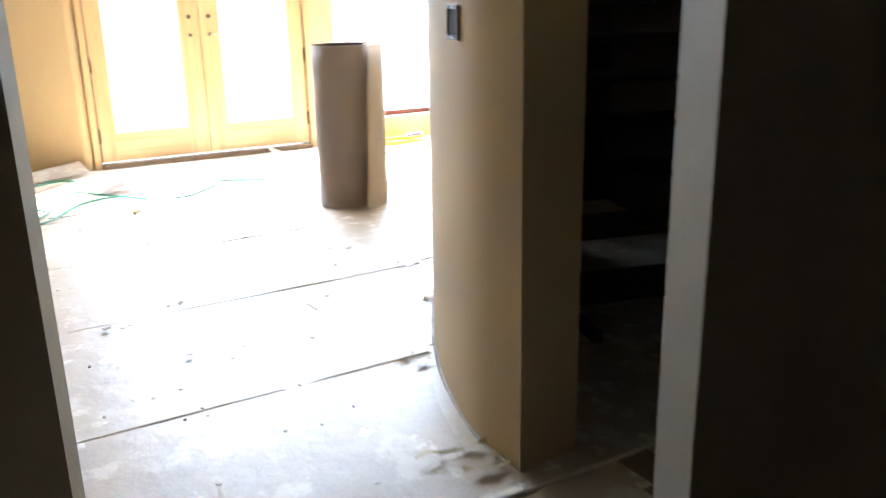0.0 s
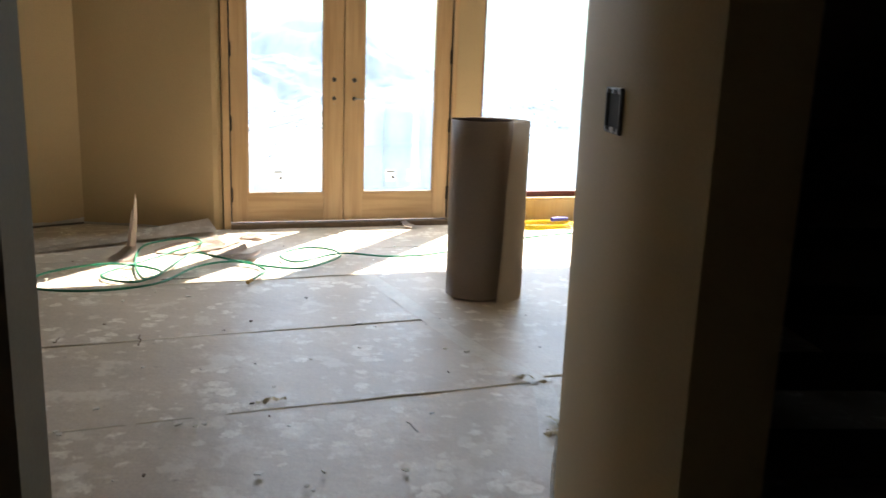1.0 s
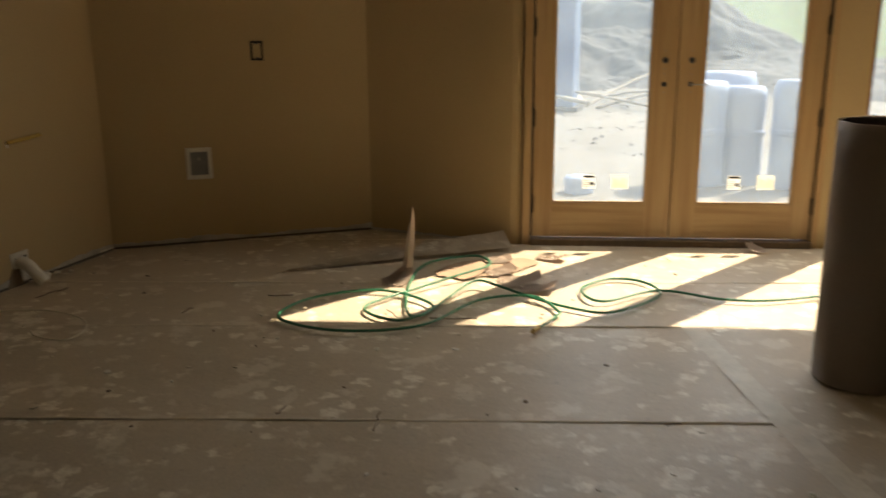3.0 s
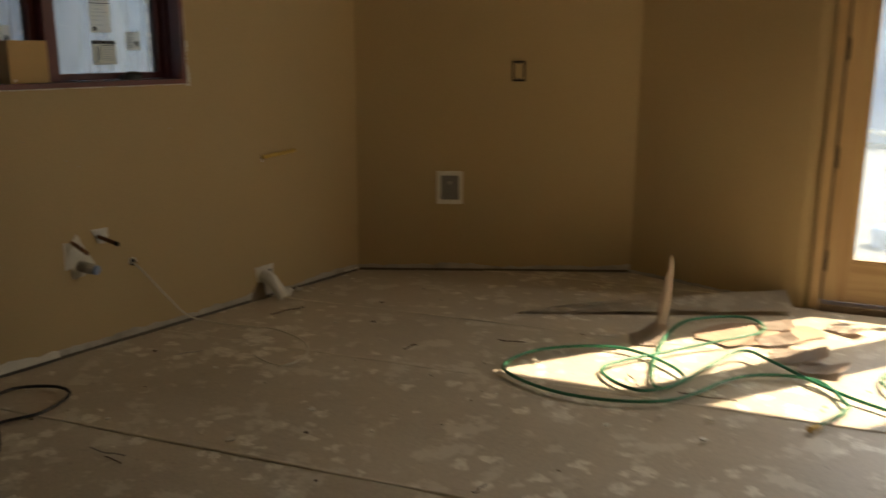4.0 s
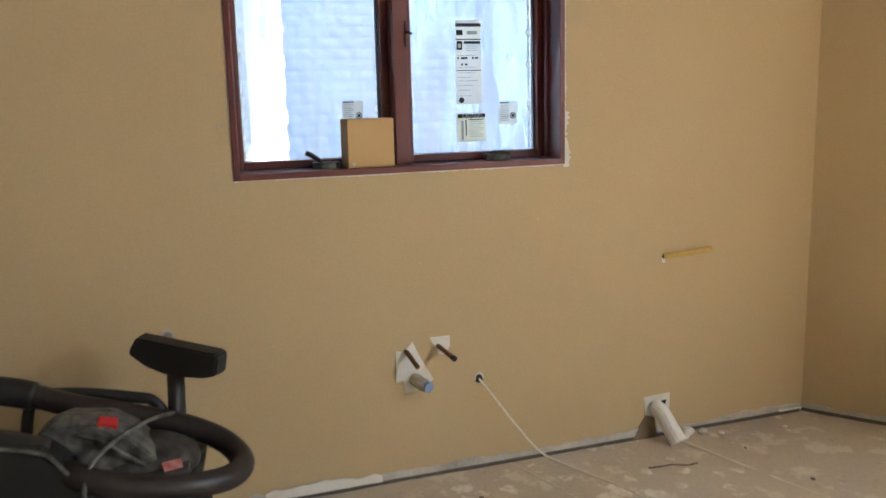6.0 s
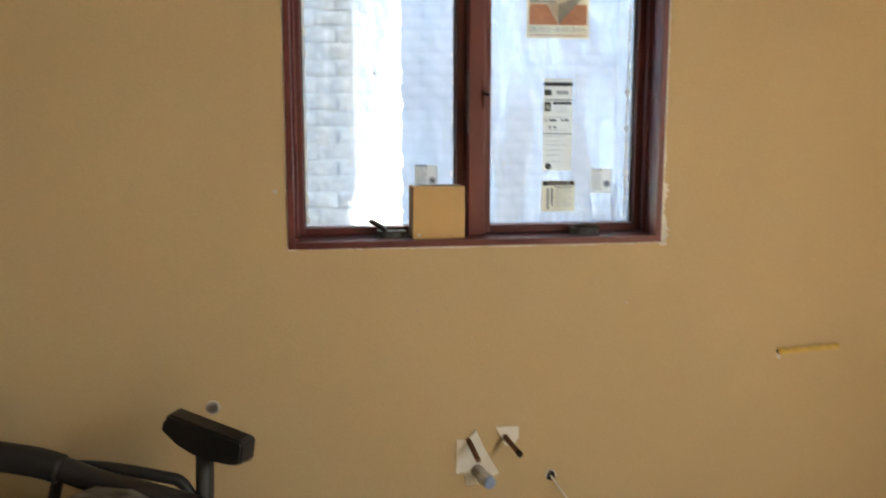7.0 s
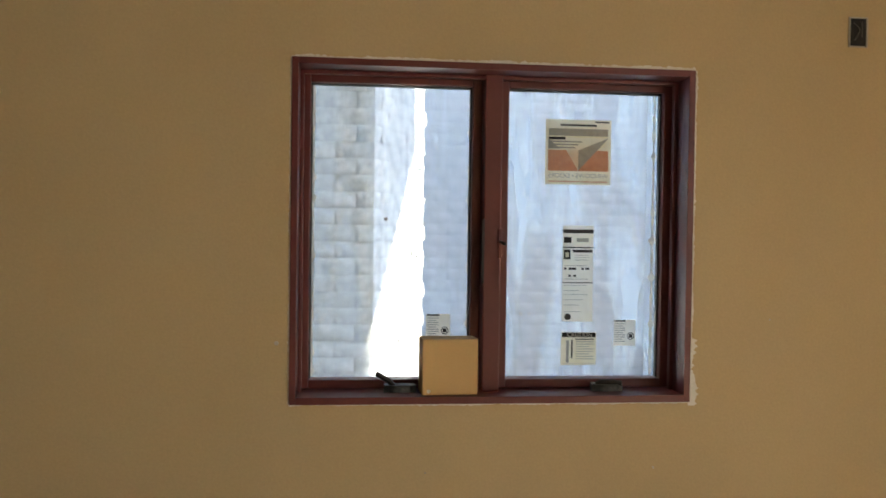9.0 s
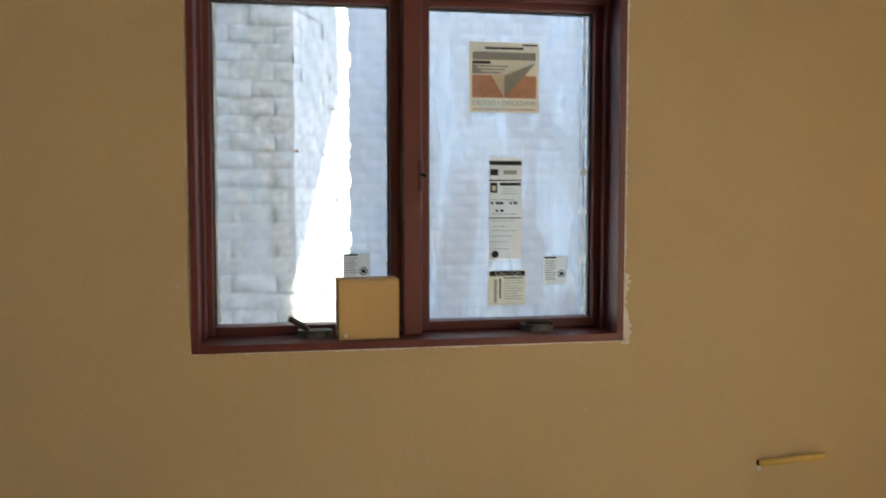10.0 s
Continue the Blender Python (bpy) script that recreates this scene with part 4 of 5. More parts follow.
def crank(y, folded):
    """A casement operator: ribbed cover with a folding handle."""
    ob = part("crank", prism([(-0.105, -0.045), (-0.065, -0.05), (-0.058, -0.02), (-0.058, 0.03), (-0.07, 0.05), (-0.105, 0.045)], 0.0, 0.022), GREY_PL, win, "brown-grey casement crank")
    ob.location = (0, y, WZ0 + 0.0225)
    part("crank_handle", tube([(-0.075, -0.02, 0.02), (-0.07, -0.035, 0.036), (-0.066, -0.062, 0.052), (-0.066, -0.075, 0.058)] if not folded else [(-0.075, -0.035, 0.02), (-0.072, -0.02, 0.028), (-0.068, 0.02, 0.028), (-0.068, 0.045, 0.024)], 0.0085, 8), HINGE, ob, "dark folding crank handle")


crank(4.845, False)
crank(5.50, True)
lk = part("sash_lock", box((-0.069, MY + 0.018, WZ0 + 0.44), (-0.062, MY + 0.030, WZ0 + 0.53), 0.002), MAROON, win, "maroon sash lock plate")
part("lock_lever", tube([(-0.062, MY + 0.024, WZ0 + 0.49), (-0.045, MY + 0.026, WZ0 + 0.487), (-0.038, MY + 0.036, WZ0 + 0.482)], 0.005, 8), HINGE, lk, "dark lock lever")

# slopped primer round the liner
def ragged_band(y0, z0, y1, z1, out, width, seed):
    """A brushed band beside one edge of the frame; out is the side it spreads to."""
    bm = bmesh.new()
    n = int(math.hypot(y1 - y0, z1 - z0) / 0.006)
    prev = None
    for i in range(n + 1):
        s = i / n
        y, z = y0 + (y1 - y0) * s, z0 + (z1 - z0) * s
        w = width(y, z) * max(0.05, 0.55 + 0.5 * noise.noise((s * n * 0.07, seed, 0)) + 0.55 * noise.noise((s * n * 0.6, seed, 3)))
        row = [bm.verts.new((0.0007, y - out[0] * 0.004, z - out[1] * 0.004)), bm.verts.new((0.0007, y + out[0] * w, z + out[1] * w))]
        if prev:
            bm.faces.new((prev[0], prev[1], row[1], row[0]))
        prev = row
    return bm


for k, (y0, z0, y1, z1, out, wf_) in enumerate((
        (WY1, WZ0 - 0.012, WY1, WZ1, (1, 0), lambda y, z: 0.030 if z < 1.36 else 0.011),
        (WY0, WZ1, WY1, WZ1, (0, 1), lambda y, z: 0.012),
        (WY0, WZ0, WY1 + 0.01, WZ0, (0, -1), lambda y, z: 0.008),
        (WY0, WZ0, WY0, WZ1, (-1, 0), lambda y, z: 0.007))):
    part("primer_edge", ragged_band(y0, z0, y1, z1, out, wf_, k * 3.3), PLASTER, win, "ragged white primer brushed past the frame")


# ---- stickers on the small window ----
def wtext(body, size, mat, y, z, parent, mirror=False):
    cu = bpy.data.curves.new("print", "FONT")
    cu.body, cu.size, cu.align_x, cu.align_y = body, size, "CENTER", "CENTER"
    tmp = bpy.data.objects.new("print", cu)
    me = bpy.data.meshes.new_from_object(tmp)
    bpy.data.objects.remove(tmp)
    me.materials.append(mat)
    ob = new("lettering", me)
    ob.parent = parent
    ob.matrix_local = Matrix.Translation((0.0016, y, z)) @ pose(0, 0, 0, 90, 0, 90) @ Matrix.Diagonal((-1 if mirror else 1, 1, 1, 1))
    return ob


def sticker(y0, z0, y1, z1, label, mat=STICK):
    ob = thing("window_sticker", Matrix.Translation((WX - 0.1725, (y0 + y1) / 2, (z0 + z1) / 2)), label, "sticker", "stickers on the window")
    w, h = (y1 - y0) / 2, (z1 - z0) / 2
    bm = bmesh.new()
    bm.faces.new([bm.verts.new((0.0003, y, z)) for y, z in ((-w, -h), (w, -h), (w, h), (-w, h))])
    part("sheet", bm, mat, ob)
    return ob, w, h


def bar(ob, y0, z0, y1, z1, mat=INK_AND_SHADE, level=0.0012):
    part("print", box((0.0004, y0, z0), (level, y1, z1)), mat, ob)


def poly(ob, pts, mat, level):
    bm = bmesh.new()
    bm.faces.new([bm.verts.new((level, y, z)) for y, z in pts])
    part("print", bm, mat, ob)


s1, w, h = sticker(5.313, 1.841, 5.531, 2.052, "square cream maker's label with orange and grey print", CREAM)
poly(s1, [(-w * 0.92, -h * 0.58), (w * 0.92, -h * 0.58), (w * 0.92, 0.06 * h), (-w * 0.92, 0.06 * h)], ORANGE, 0.0008)
poly(s1, [(-0.6 * w, 0.45 * h), (0.92 * w, 0.45 * h), (0.0, -0.57 * h)], STICK, 0.0012)
poly(s1, [(0.0, 0.06 * h), (0.92 * w, 0.45 * h), (0.0, -0.57 * h)], GREY_INK, 0.0016)
poly(s1, [(-w * 0.92, 0.1 * h), (-0.55 * w, 0.1 * h), (-0.92 * w, 0.4 * h)], GREY_INK, 0.0012)
bar(s1, -0.9 * w, 0.5 * h, 0.9 * w, 0.72 * h, GREY_INK)
bar(s1, -0.9 * w, 0.38 * h, -0.4 * w, 0.46 * h, INK_AND_SHADE, 0.0018)
bar(s1, -0.55 * w, 0.80 * h, 0.55 * w, 0.86 * h, INK_AND_SHADE)
bar(s1, 0.5 * w, 0.91 * h, 0.95 * w, 0.96 * h, INK_AND_SHADE)
for k in range(3):
    bar(s1, -0.9 * w, (0.3 - 0.09 * k) * h, (0.1 - 0.1 * k) * w, (0.34 - 0.09 * k) * h, GREY_INK, 0.002)
bar(s1, -0.9 * w, -0.92 * h, 0.9 * w, -0.89 * h, ORANGE)
wtext("WINDOWS \u2022 DOORS", 0.021, GREY_INK, 0, -0.73 * h, s1, True)
s2, w, h = sticker(5.376, 1.395, 5.478, 1.708, "long white energy-rating label with black print")
bar(s2, -w, 0.84 * h, w, 0.92 * h)
bar(s2, -0.95 * w, 0.64 * h, -0.45 * w, 0.76 * h)
bar(s2, -0.1 * w, 0.66 * h, 0.7 * w, 0.74 * h, GREY_INK)
bar(s2, -w, 0.53 * h, w, 0.555 * h)
bar(s2, -0.93 * w, 0.30 * h, -0.5 * w, 0.50 * h)
poly(s2, [(-0.83 * w, 0.34 * h), (-0.6 * w, 0.34 * h), (-0.6 * w, 0.44 * h), (-0.83 * w, 0.44 * h)], STICK, 0.0016)
bar(s2, -0.35 * w, 0.44 * h, 0.95 * w, 0.50 * h)
for k in range(3):
    bar(s2, -0.2 * w, (0.38 - 0.05 * k) * h, 0.7 * w, (0.39 - 0.05 * k) * h, GREY_INK)
for k, (a, b) in enumerate(((-0.9, -0.75), (-0.6, -0.1), (0.25, 0.4), (0.5, 0.75), (-0.6, -0.45), (-0.3, -0.1))):
    zz = 0.10 if k < 4 else -0.05
    bar(s2, a * w, (zz - 0.02) * h, b * w, (zz + 0.025) * h)
bar(s2, -0.9 * w, 0.16 * h, 0.6 * w, 0.172 * h, GREY_INK)
bar(s2, -w, -0.20 * h, w, -0.18 * h)
for z in (-0.12, -0.25, -0.36, -0.44, -0.55, -0.66, -0.8):
    bar(s2, -0.9 * w, z * h, (0.4 + 0.3 * math.sin(z * 40)) * w, (z + 0.010) * h, GREY_INK)
part("print", lathe([(0.011, 0), (0.011, 0.0008)], 16, m=pose(0.0005, -0.62 * w, -0.9 * h, 0, 90, 0)), INK_AND_SHADE, s2)
s3, w, h = sticker(5.375, 1.253, 5.493, 1.360, "white caution label with a dark heading", CREAM)
bar(s3, -0.96 * w, 0.70 * h, 0.96 * w, 0.98 * h)
wtext("CAUTION", 0.0185, STICK, 0.05 * w, 0.84 * h, s3)
bar(s3, -0.7 * w, -0.85 * h, -0.55 * w, 0.5 * h, GREY_INK)
bar(s3, -0.42 * w, -0.6 * h, -0.34 * w, 0.55 * h)
bar(s3, -0.9 * w, -0.92 * h, 0.93 * w, -0.9 * h, GREY_INK)
bar(s3, -0.2 * w, 0.54 * h, 0.85 * w, 0.60 * h)
for k in range(8):
    bar(s3, -0.15 * w, (0.40 - 0.15 * k) * h, (0.85 - 0.25 * (k % 3 == 2)) * w, (0.44 - 0.15 * k) * h, GREY_INK)
for y0, z0, y1, z1 in ((5.551, 1.316, 5.625, 1.401), (4.932, 1.334, 5.010, 1.418)):
    s4, w, h = sticker(y0, z0, y1, z1, "small white safety sticker with a round no-symbol")
    bar(s4, -0.95 * w, 0.86 * h, 0.1 * w, 0.99 * h)
    for k in range(9):
        bar(s4, -0.9 * w, (0.66 - 0.17 * k) * h, (0.05 - 0.2 * (k % 3 == 1)) * w, (0.72 - 0.17 * k) * h, GREY_INK)
    bm = bmesh.new()
    pts = [(0.0008, 0.55 * w + 0.011 * math.cos(a), -0.25 * h + 0.011 * math.sin(a)) for a in (2 * math.pi * i / 18 for i in range(19))]
    tube(pts, 0.0014, 5, bm)
    box((0.0006, 0.55 * w - 0.006, -0.25 * h - 0.006), (0.0014, 0.55 * w + 0.006, -0.25 * h + 0.006), 0, None, bm)
    part("print", bm, INK_AND_SHADE, s4)

# block standing on the window's ledge
blk = tagged(part("fibreboard_block", box((-0.088, -0.0855, 0), (0, 0.0855, 0.170), 0.003), MDF), "square tan fibreboard block standing on the window ledge", "block")
blk.matrix_world = pose(WX - 0.018, 4.994, WZ0 + 0.0225, 0, 0, 3)
part("knot", lathe([(0.006, 0), (0.005, 0.0008)], 12, m=pose(0.0003, -0.066, 0.012, 0, 90, 0)), STICK, blk, "pale spot")


# ---- wall fittings ----
def open_box(name, m, w, h, label, inner, rim=None, category="wall box", rim_w=0.004, depth=0.05, yoke=True):
    """A device box set in the wall: dark inside, thin metal rim, yoke or screws."""
    ob = thing(name, m, label, category)
    # Flat plate; a black one stands in for the box's shaded depth.
    part("back", box((-w / 2, -0.0012, -h / 2), (w / 2, 0.0, h / 2)), inner, ob)
    r = rim or GALV
    for lo, hi in (((-w / 2 - rim_w, -0.006, -h / 2 - rim_w), (-w / 2, 0, h / 2 + rim_w)), ((w / 2, -0.006, -h / 2 - rim_w), (w / 2 + rim_w, 0, h / 2 + rim_w)), ((-w / 2, -0.006, h / 2), (w / 2, 0, h / 2 + rim_w)), ((-w / 2, -0.006, -h / 2 - rim_w), (w / 2, 0, -h / 2))):
        part("rim", box(lo, hi, 0.001), r, ob)
    return ob


NW = plane_on(tuple(A), tuple(B - A))
ob = open_box("switch_box", NW @ pose(0.953, -0.001, 1.201), 0.052, 0.094, "uncovered switch box, black edge, tan plate inside", TAN, INK_AND_SHADE, rim_w=0.012)
part("tab", box((-0.011, -0.005, 0.040), (0.011, -0.0015, 0.052), 0.001), GALV, ob)
part("tab", box((-0.011, -0.005, -0.052), (0.011, -0.0015, -0.040), 0.001), GALV, ob)
ob = open_box("switch_box", Matrix.Translation((WX + 0.001, 6.27, 2.328)) @ pose(0, 0, 0, 0, 0, 90), 0.054, 0.086, "uncovered dark switch box with loose wires", INK_AND_SHADE, RAW, rim_w=0.004)
part("wire", tube(spline([(-0.015, -0.002, 0.03), (0.0, -0.012, 0.005), (-0.012, -0.004, -0.025)], 5), 0.0018, 6), GALV, ob, "loose dull wire")
part("wire", tube(spline([(0.012, -0.002, 0.032), (0.006, -0.014, 0.012), (0.012, -0.004, -0.015)], 5), 0.0018, 6), GALV, ob, "loose wire")
CW = plane_on((0.716, 3.13), (-0.01, -1.0))
ob = open_box("switch_box", CW @ pose(0, -0.003, 1.241), 0.105, 0.086, "uncovered double switch box in the curved wall", INK_AND_SHADE, GALV, rim_w=0.006)
for sx in (-0.046, -0.006, 0.006, 0.046):
    part("tab", box((sx - 0.004, -0.007, 0.036), (sx + 0.004, -0.002, 0.047), 0.001), STEEL, ob)
    part("tab", box((sx - 0.004, -0.007, -0.047), (sx + 0.004, -0.002, -0.036), 0.001), STEEL, ob)

# recessed supply box
ob = thing("supply_box", NW @ pose(0.556, -0.001, 0.516), "white plastic recessed water supply box", "wall box")
w, h = 0.078, 0.099
for lo, hi in (((-w, -0.010, -h), (-w + 0.024, 0, h)), ((w - 0.024, -0.010, -h), (w, 0, h)), ((-w + 0.024, -0.010, h - 0.026), (w - 0.024, 0, h)), ((-w + 0.024, -0.010, -h), (w - 0.024, 0, -h + 0.026))):
    part("flange", box(lo, hi, 0.003), WHITE_PL, ob)
# Flat plate; its grey puts the recess's shade into the colour.
part("recess", box((-w + 0.024, -0.0022, -h + 0.026), (w - 0.024, -0.0005, h - 0.026)), RECESS_SHADE, ob, "flat grey plate with the recess's shade in its colour")
part("valve", lathe([(0.010, 0), (0.010, 0.012), (0.006, 0.014), (0.006, 0.02)], 12, m=pose(0.0, -0.002, 0.028, 90)), STEEL, ob, "small metal valve")


def ragged_patch(pts, depth=0.004, seed=1):
    bm = bmesh.new()
    prism(pts, 0, depth, bm)
    for v in bm.verts:
        v.co.x += 0.004 * noise.noise(v.co * 30 + Vector((seed, 0, 0)))
        v.co.y += 0.004 * noise.noise(v.co * 30 + Vector((0, seed, 5)))
    return bm


def on_west(y, z):
    """Frame on the window wall: x along +y, y up, z into the room."""
    return Matrix(((0, 0, 1, WX), (1, 0, 0, y), (0, 1, 0, z), (0, 0, 0, 1)))


pl = thing("water_stub", on_west(5.12, 0.44), "pair of capped pipe stubs in white plaster patches", "pipe stub")
part("patch", ragged_patch([(-0.07, 0.07), (-0.035, 0.065), (-0.005, 0.10), (0.025, 0.03), (0.075, -0.055), (0.015, -0.09), (-0.04, -0.098), (-0.045, -0.045), (-0.072, -0.05)], seed=2), PLASTER, pl, "ragged white plaster patch")
part("pipe", tube([(-0.03, 0.065, 0.0), (-0.025, 0.055, 0.03), (-0.012, 0.025, 0.085)], 0.009, 10), COPPER, pl, "copper pipe stub")
part("drain", tube([(0.0, -0.045, 0.0), (0.012, -0.05, 0.05), (0.025, -0.055, 0.065)], 0.024, 12), RAW, pl, "grey plastic drain stub")
part("cap", tube([(0.022, -0.054, 0.06), (0.030, -0.058, 0.082)], 0.021, 12), FILM, pl, "grey-blue cap")
pr = thing("water_stub", on_west(5.225, 0.51), "single capped copper pipe stub in a white patch", "pipe stub")
part("patch", ragged_patch([(-0.042, 0.036), (0.036, 0.036), (0.038, -0.005), (0.018, -0.035), (-0.01, -0.03)], seed=7), PLASTER, pr, "ragged white plaster patch")
part("pipe", tube([(-0.01, 0.002, 0.0), (-0.004, -0.004, 0.03), (0.016, -0.022, 0.095)], 0.009, 10), COPPER, pr, "copper pipe stub")
part("cap", tube([(0.015, -0.021, 0.09), (0.019, -0.025, 0.105)], 0.0105, 10), HINGE, pr, "dark cap")

dr = thing("floor_drain_stub", on_west(6.17, 0.0), "grey-white drain pipe bent out of a rough wall hole", "pipe stub")
part("patch", ragged_patch([(-0.064, 0.18), (0.064, 0.184), (0.062, 0.03), (0.02, 0.02), (-0.045, 0.06)], seed=4), PLASTER, dr, "ragged white plaster patch")
# Raised patches; their dark colours stand in for shaded holes.
part("hole", ragged_patch([(-0.03, 0.15), (0.045, 0.16), (0.03, 0.11), (-0.02, 0.11)], 0.0055, 3), INK_AND_SHADE, dr, "dark hole")
part("cavity", ragged_patch([(-0.085, 0.05), (-0.05, 0.10), (-0.01, 0.09), (0.0, 0.005), (-0.11, 0.005)], 0.006, 6), SLAB, dr, "dark broken hole at the foot of the wall")
part("pipe", tube(spline([(-0.01, 0.135, 0.005), (0.0, 0.115, 0.05), (0.012, 0.07, 0.085), (0.03, 0.018, 0.12)], 5), 0.034, 14), WHITE_PL, dr, "dusty white plastic pipe")
for i, (y, s) in enumerate(((6.29, 0.03), (6.36, 0.022), (6.25, 0.02), (6.42, 0.014))):
    bm = bmesh.new()
    bmesh.ops.create_icosphere(bm, subdivisions=2, radius=s)
    for v in bm.verts:
        v.co *= 1 + 0.4 * noise.noise(v.co * 40 + Vector((i, 0, 0)))
        v.co.z *= 0.55
    o = tagged(part("plaster_lump", bm, PLASTER), "lump of dried white plaster at the wall's foot", "debris", "plaster lumps")
    o.location = (WX + 0.045 + 0.02 * i, y, 0.012 + s * 0.35)

# cable, sheathed wire, round hole
cb = thing("loose_cable", on_west(5.377, 0.362), "thin white cable hanging from a hole to the floor", "cable")
# Black disc in place of a shaded hole.
part("hole", lathe([(0.017, 0), (0.016, 0.003), (0.012, 0.0035)], 14), INK_AND_SHADE, cb, "dark knocked-out hole")
part("collar", tube([(0.017 * math.cos(a), 0.022 * math.sin(a), 0.002) for a in (0.3 * i for i in range(12))], 0.0035, 6), PLASTER, cb, "chipped white rim")
part("cable", tube(spline([(0.0, 0.0, 0.002), (0.035, -0.05, 0.03), (0.13, -0.19, 0.07), (0.22, -0.30, 0.11), (0.33, -0.339, 0.25), (0.41, -0.338, 0.48), (0.37, -0.337, 0.72), (0.25, -0.338, 0.86), (0.10, -0.337, 0.87), (0.10, -0.337, 0.72), (0.15, -0.336, 0.64)], 6), 0.0042, 6), WIRE, cb)
rx = thing("wire_stub", on_west(6.195, 0.768), "yellow-sheathed electric wire poking out of the wall", "wire")
# Black disc drawn for the shade of the drilled hole.
part("hole", lathe([(0.011, 0), (0.010, 0.002)], 12), INK_AND_SHADE, rx, "dark drilled hole")
part("sheath", tube(spline([(0, 0, 0.0), (0.02, 0.003, 0.012), (0.10, 0.010, 0.022), (0.20, 0.020, 0.034)], 5), 0.011, 8), ROMEX, rx)
part("plaster_chip", ragged_patch([(-0.014, -0.008), (0.0, -0.012), (0.004, -0.026), (-0.01, -0.026)], 0.002, 9), PLASTER, rx)
hl = thing("pipe_hole", on_west(4.262, 0.660), "round pipe hole in the wall with a plaster rim", "wall hole")
part("rim", lathe([(0.024, 0), (0.023, 0.004), (0.019, 0.004)], 18), RAW, hl)
part("core", lathe([(0.018, 0.0), (0.017, 0.0052), (0.012, 0.0055)], 16), STEEL, hl, "dark metal core")
for y, z, r in ((4.475, 1.347, 0.007), (5.10, 0.86, 0.003), (5.155, 0.83, 0.003), (5.63, 0.96, 0.004), (4.92, 0.955, 0.003), (6.0, 1.42, 0.003)):
    m = part("wall_mark", lathe([(r, 0), (r * 0.7, 0.0012)], 8, m=on_west(y, z)), RAW)
    tagged(m, "small scuff or nail dent in the paint", "wall mark", "wall marks")


# raw strip at the wall's foot
def foot_strip(p, q, h0, mat, seed, name="baseboard", label="raw grey drywall edge along the floor", foot=0.016):
    p, q = Vector(p), Vector(q)
    d = (q - p)
    n = Vector((d.y, -d.x)).normalized()
    k = max(4, int(d.length / 0.03))
    bm = bmesh.new()
    prev = None
    for i in range(k + 1):
        c = p + d * i / k
        h = h0 * (0.75 + 0.5 * noise.noise((i * 0.08, seed, 0)) + 0.35 * noise.noise((i * 0.5, seed, 4)))
        th = 0.004 + 0.002 * noise.noise((i * 0.3, seed, 8))
        row = [bm.verts.new((c.x + n.x * a, c.y + n.y * a, z)) for a, z in ((0.0005, foot), (th, foot), (th, max(foot + 0.005, h)), (0.0005, max(foot + 0.007, h + 0.003)))]
        if prev:
            for a in range(4):
                bm.faces.new((prev[a], prev[(a + 1) % 4], row[(a + 1) % 4], row[a]))
        prev = row
    return structure(part(name, bm, mat), label, "wall foot")


foot_strip((WX, 2.8), (WX, 6.92), 0.052, RAW, 1)
foot_strip(tuple(A), tuple(B), 0.050, RAW, 2, foot=0.017)
foot_strip(tuple(B), tuple(C), 0.02, RAW, 3, foot=0.001)
# dark strips stand in for the shaded gap under the drywall
for p, q, h in (((WX, 2.8), (WX, 6.92), 0.0155), (tuple(A), tuple(B), 0.0165)):
    d = (Vector(q) - Vector(p)).normalized()
    n = Vector((d.y, -d.x)) * 0.002
    structure(part("trim", prism([p, q, tuple(Vector(q) + n), tuple(Vector(p) + n)], 0.0, h), FOOT_SHADE), "dark strip put in for the shaded gap under the drywall", "wall foot")
foot_strip((WX + 0.006, 4.55), (WX + 0.006, 4.98), 0.055, PLASTER, 5, "trim", "white plaster smear at the foot of the wall")
foot_strip((WX + 0.006, 6.80), (WX + 0.006, 6.925), 0.03, PLASTER, 8, "trim", "white plaster smear in the corner")
bm = tube([(p.x - 0.006, p.y, 0.004) for p in face[2:]], 0.008, 6)
structure(part("trim", bm, RAW), "dusty gap filler along the curved wall's foot", "wall foot")

# ---- roll of board ----
RC = Vector((0.80, 6.045, 0))
roll = thing("paper_roll", Matrix.Translation(RC), "upright roll of grey-brown kraft board, outer end loose", "paper roll")
H = 1.005
cols = []
for i in range(330):
    a = -65 + i * 6.0
    if a < 180:
        r = float(np.interp(a, (-60, -30, 0, 40, 80, 120, 150, 180), (0.246, 0.260, 0.264, 0.252, 0.222, 0.192, 0.177, 0.172)))
    else:
        r = 0.172 - 0.0042 * (a - 180) / 360
    cols.append((a, r))
tilt = 14


def coil(first, last):
    bm = bmesh.new()
    prev = None
    for i, (a, r) in list(enumerate(cols))[first:last]:
        col = []
        for j in range(7):
            z = 0.013 + (H - 0.013) * j / 6
            shift = max(0.0, 1 - i / 14) * (tilt * j / 6 - 4)
            aa = radians(a + shift)
            rr = r + max(0.0, 1 - i / 10) * 0.006 * math.sin(j * 1.1)
            col.append(bm.verts.new((rr * math.cos(aa), rr * math.sin(aa), z)))
        if prev:
            for j in range(6):
                bm.faces.new((prev[j], col[j], col[j + 1], prev[j + 1]))
        prev = col
    bmesh.ops.solidify(bm, geom=bm.faces[:], thickness=0.0022)
    return bm


part("loose_end", coil(0, 41), LIT_KRAFT, roll, "loose outer wrap standing off the roll", smooth=True)
part("coil", coil(40, 330), KRAFT, roll, smooth=True)

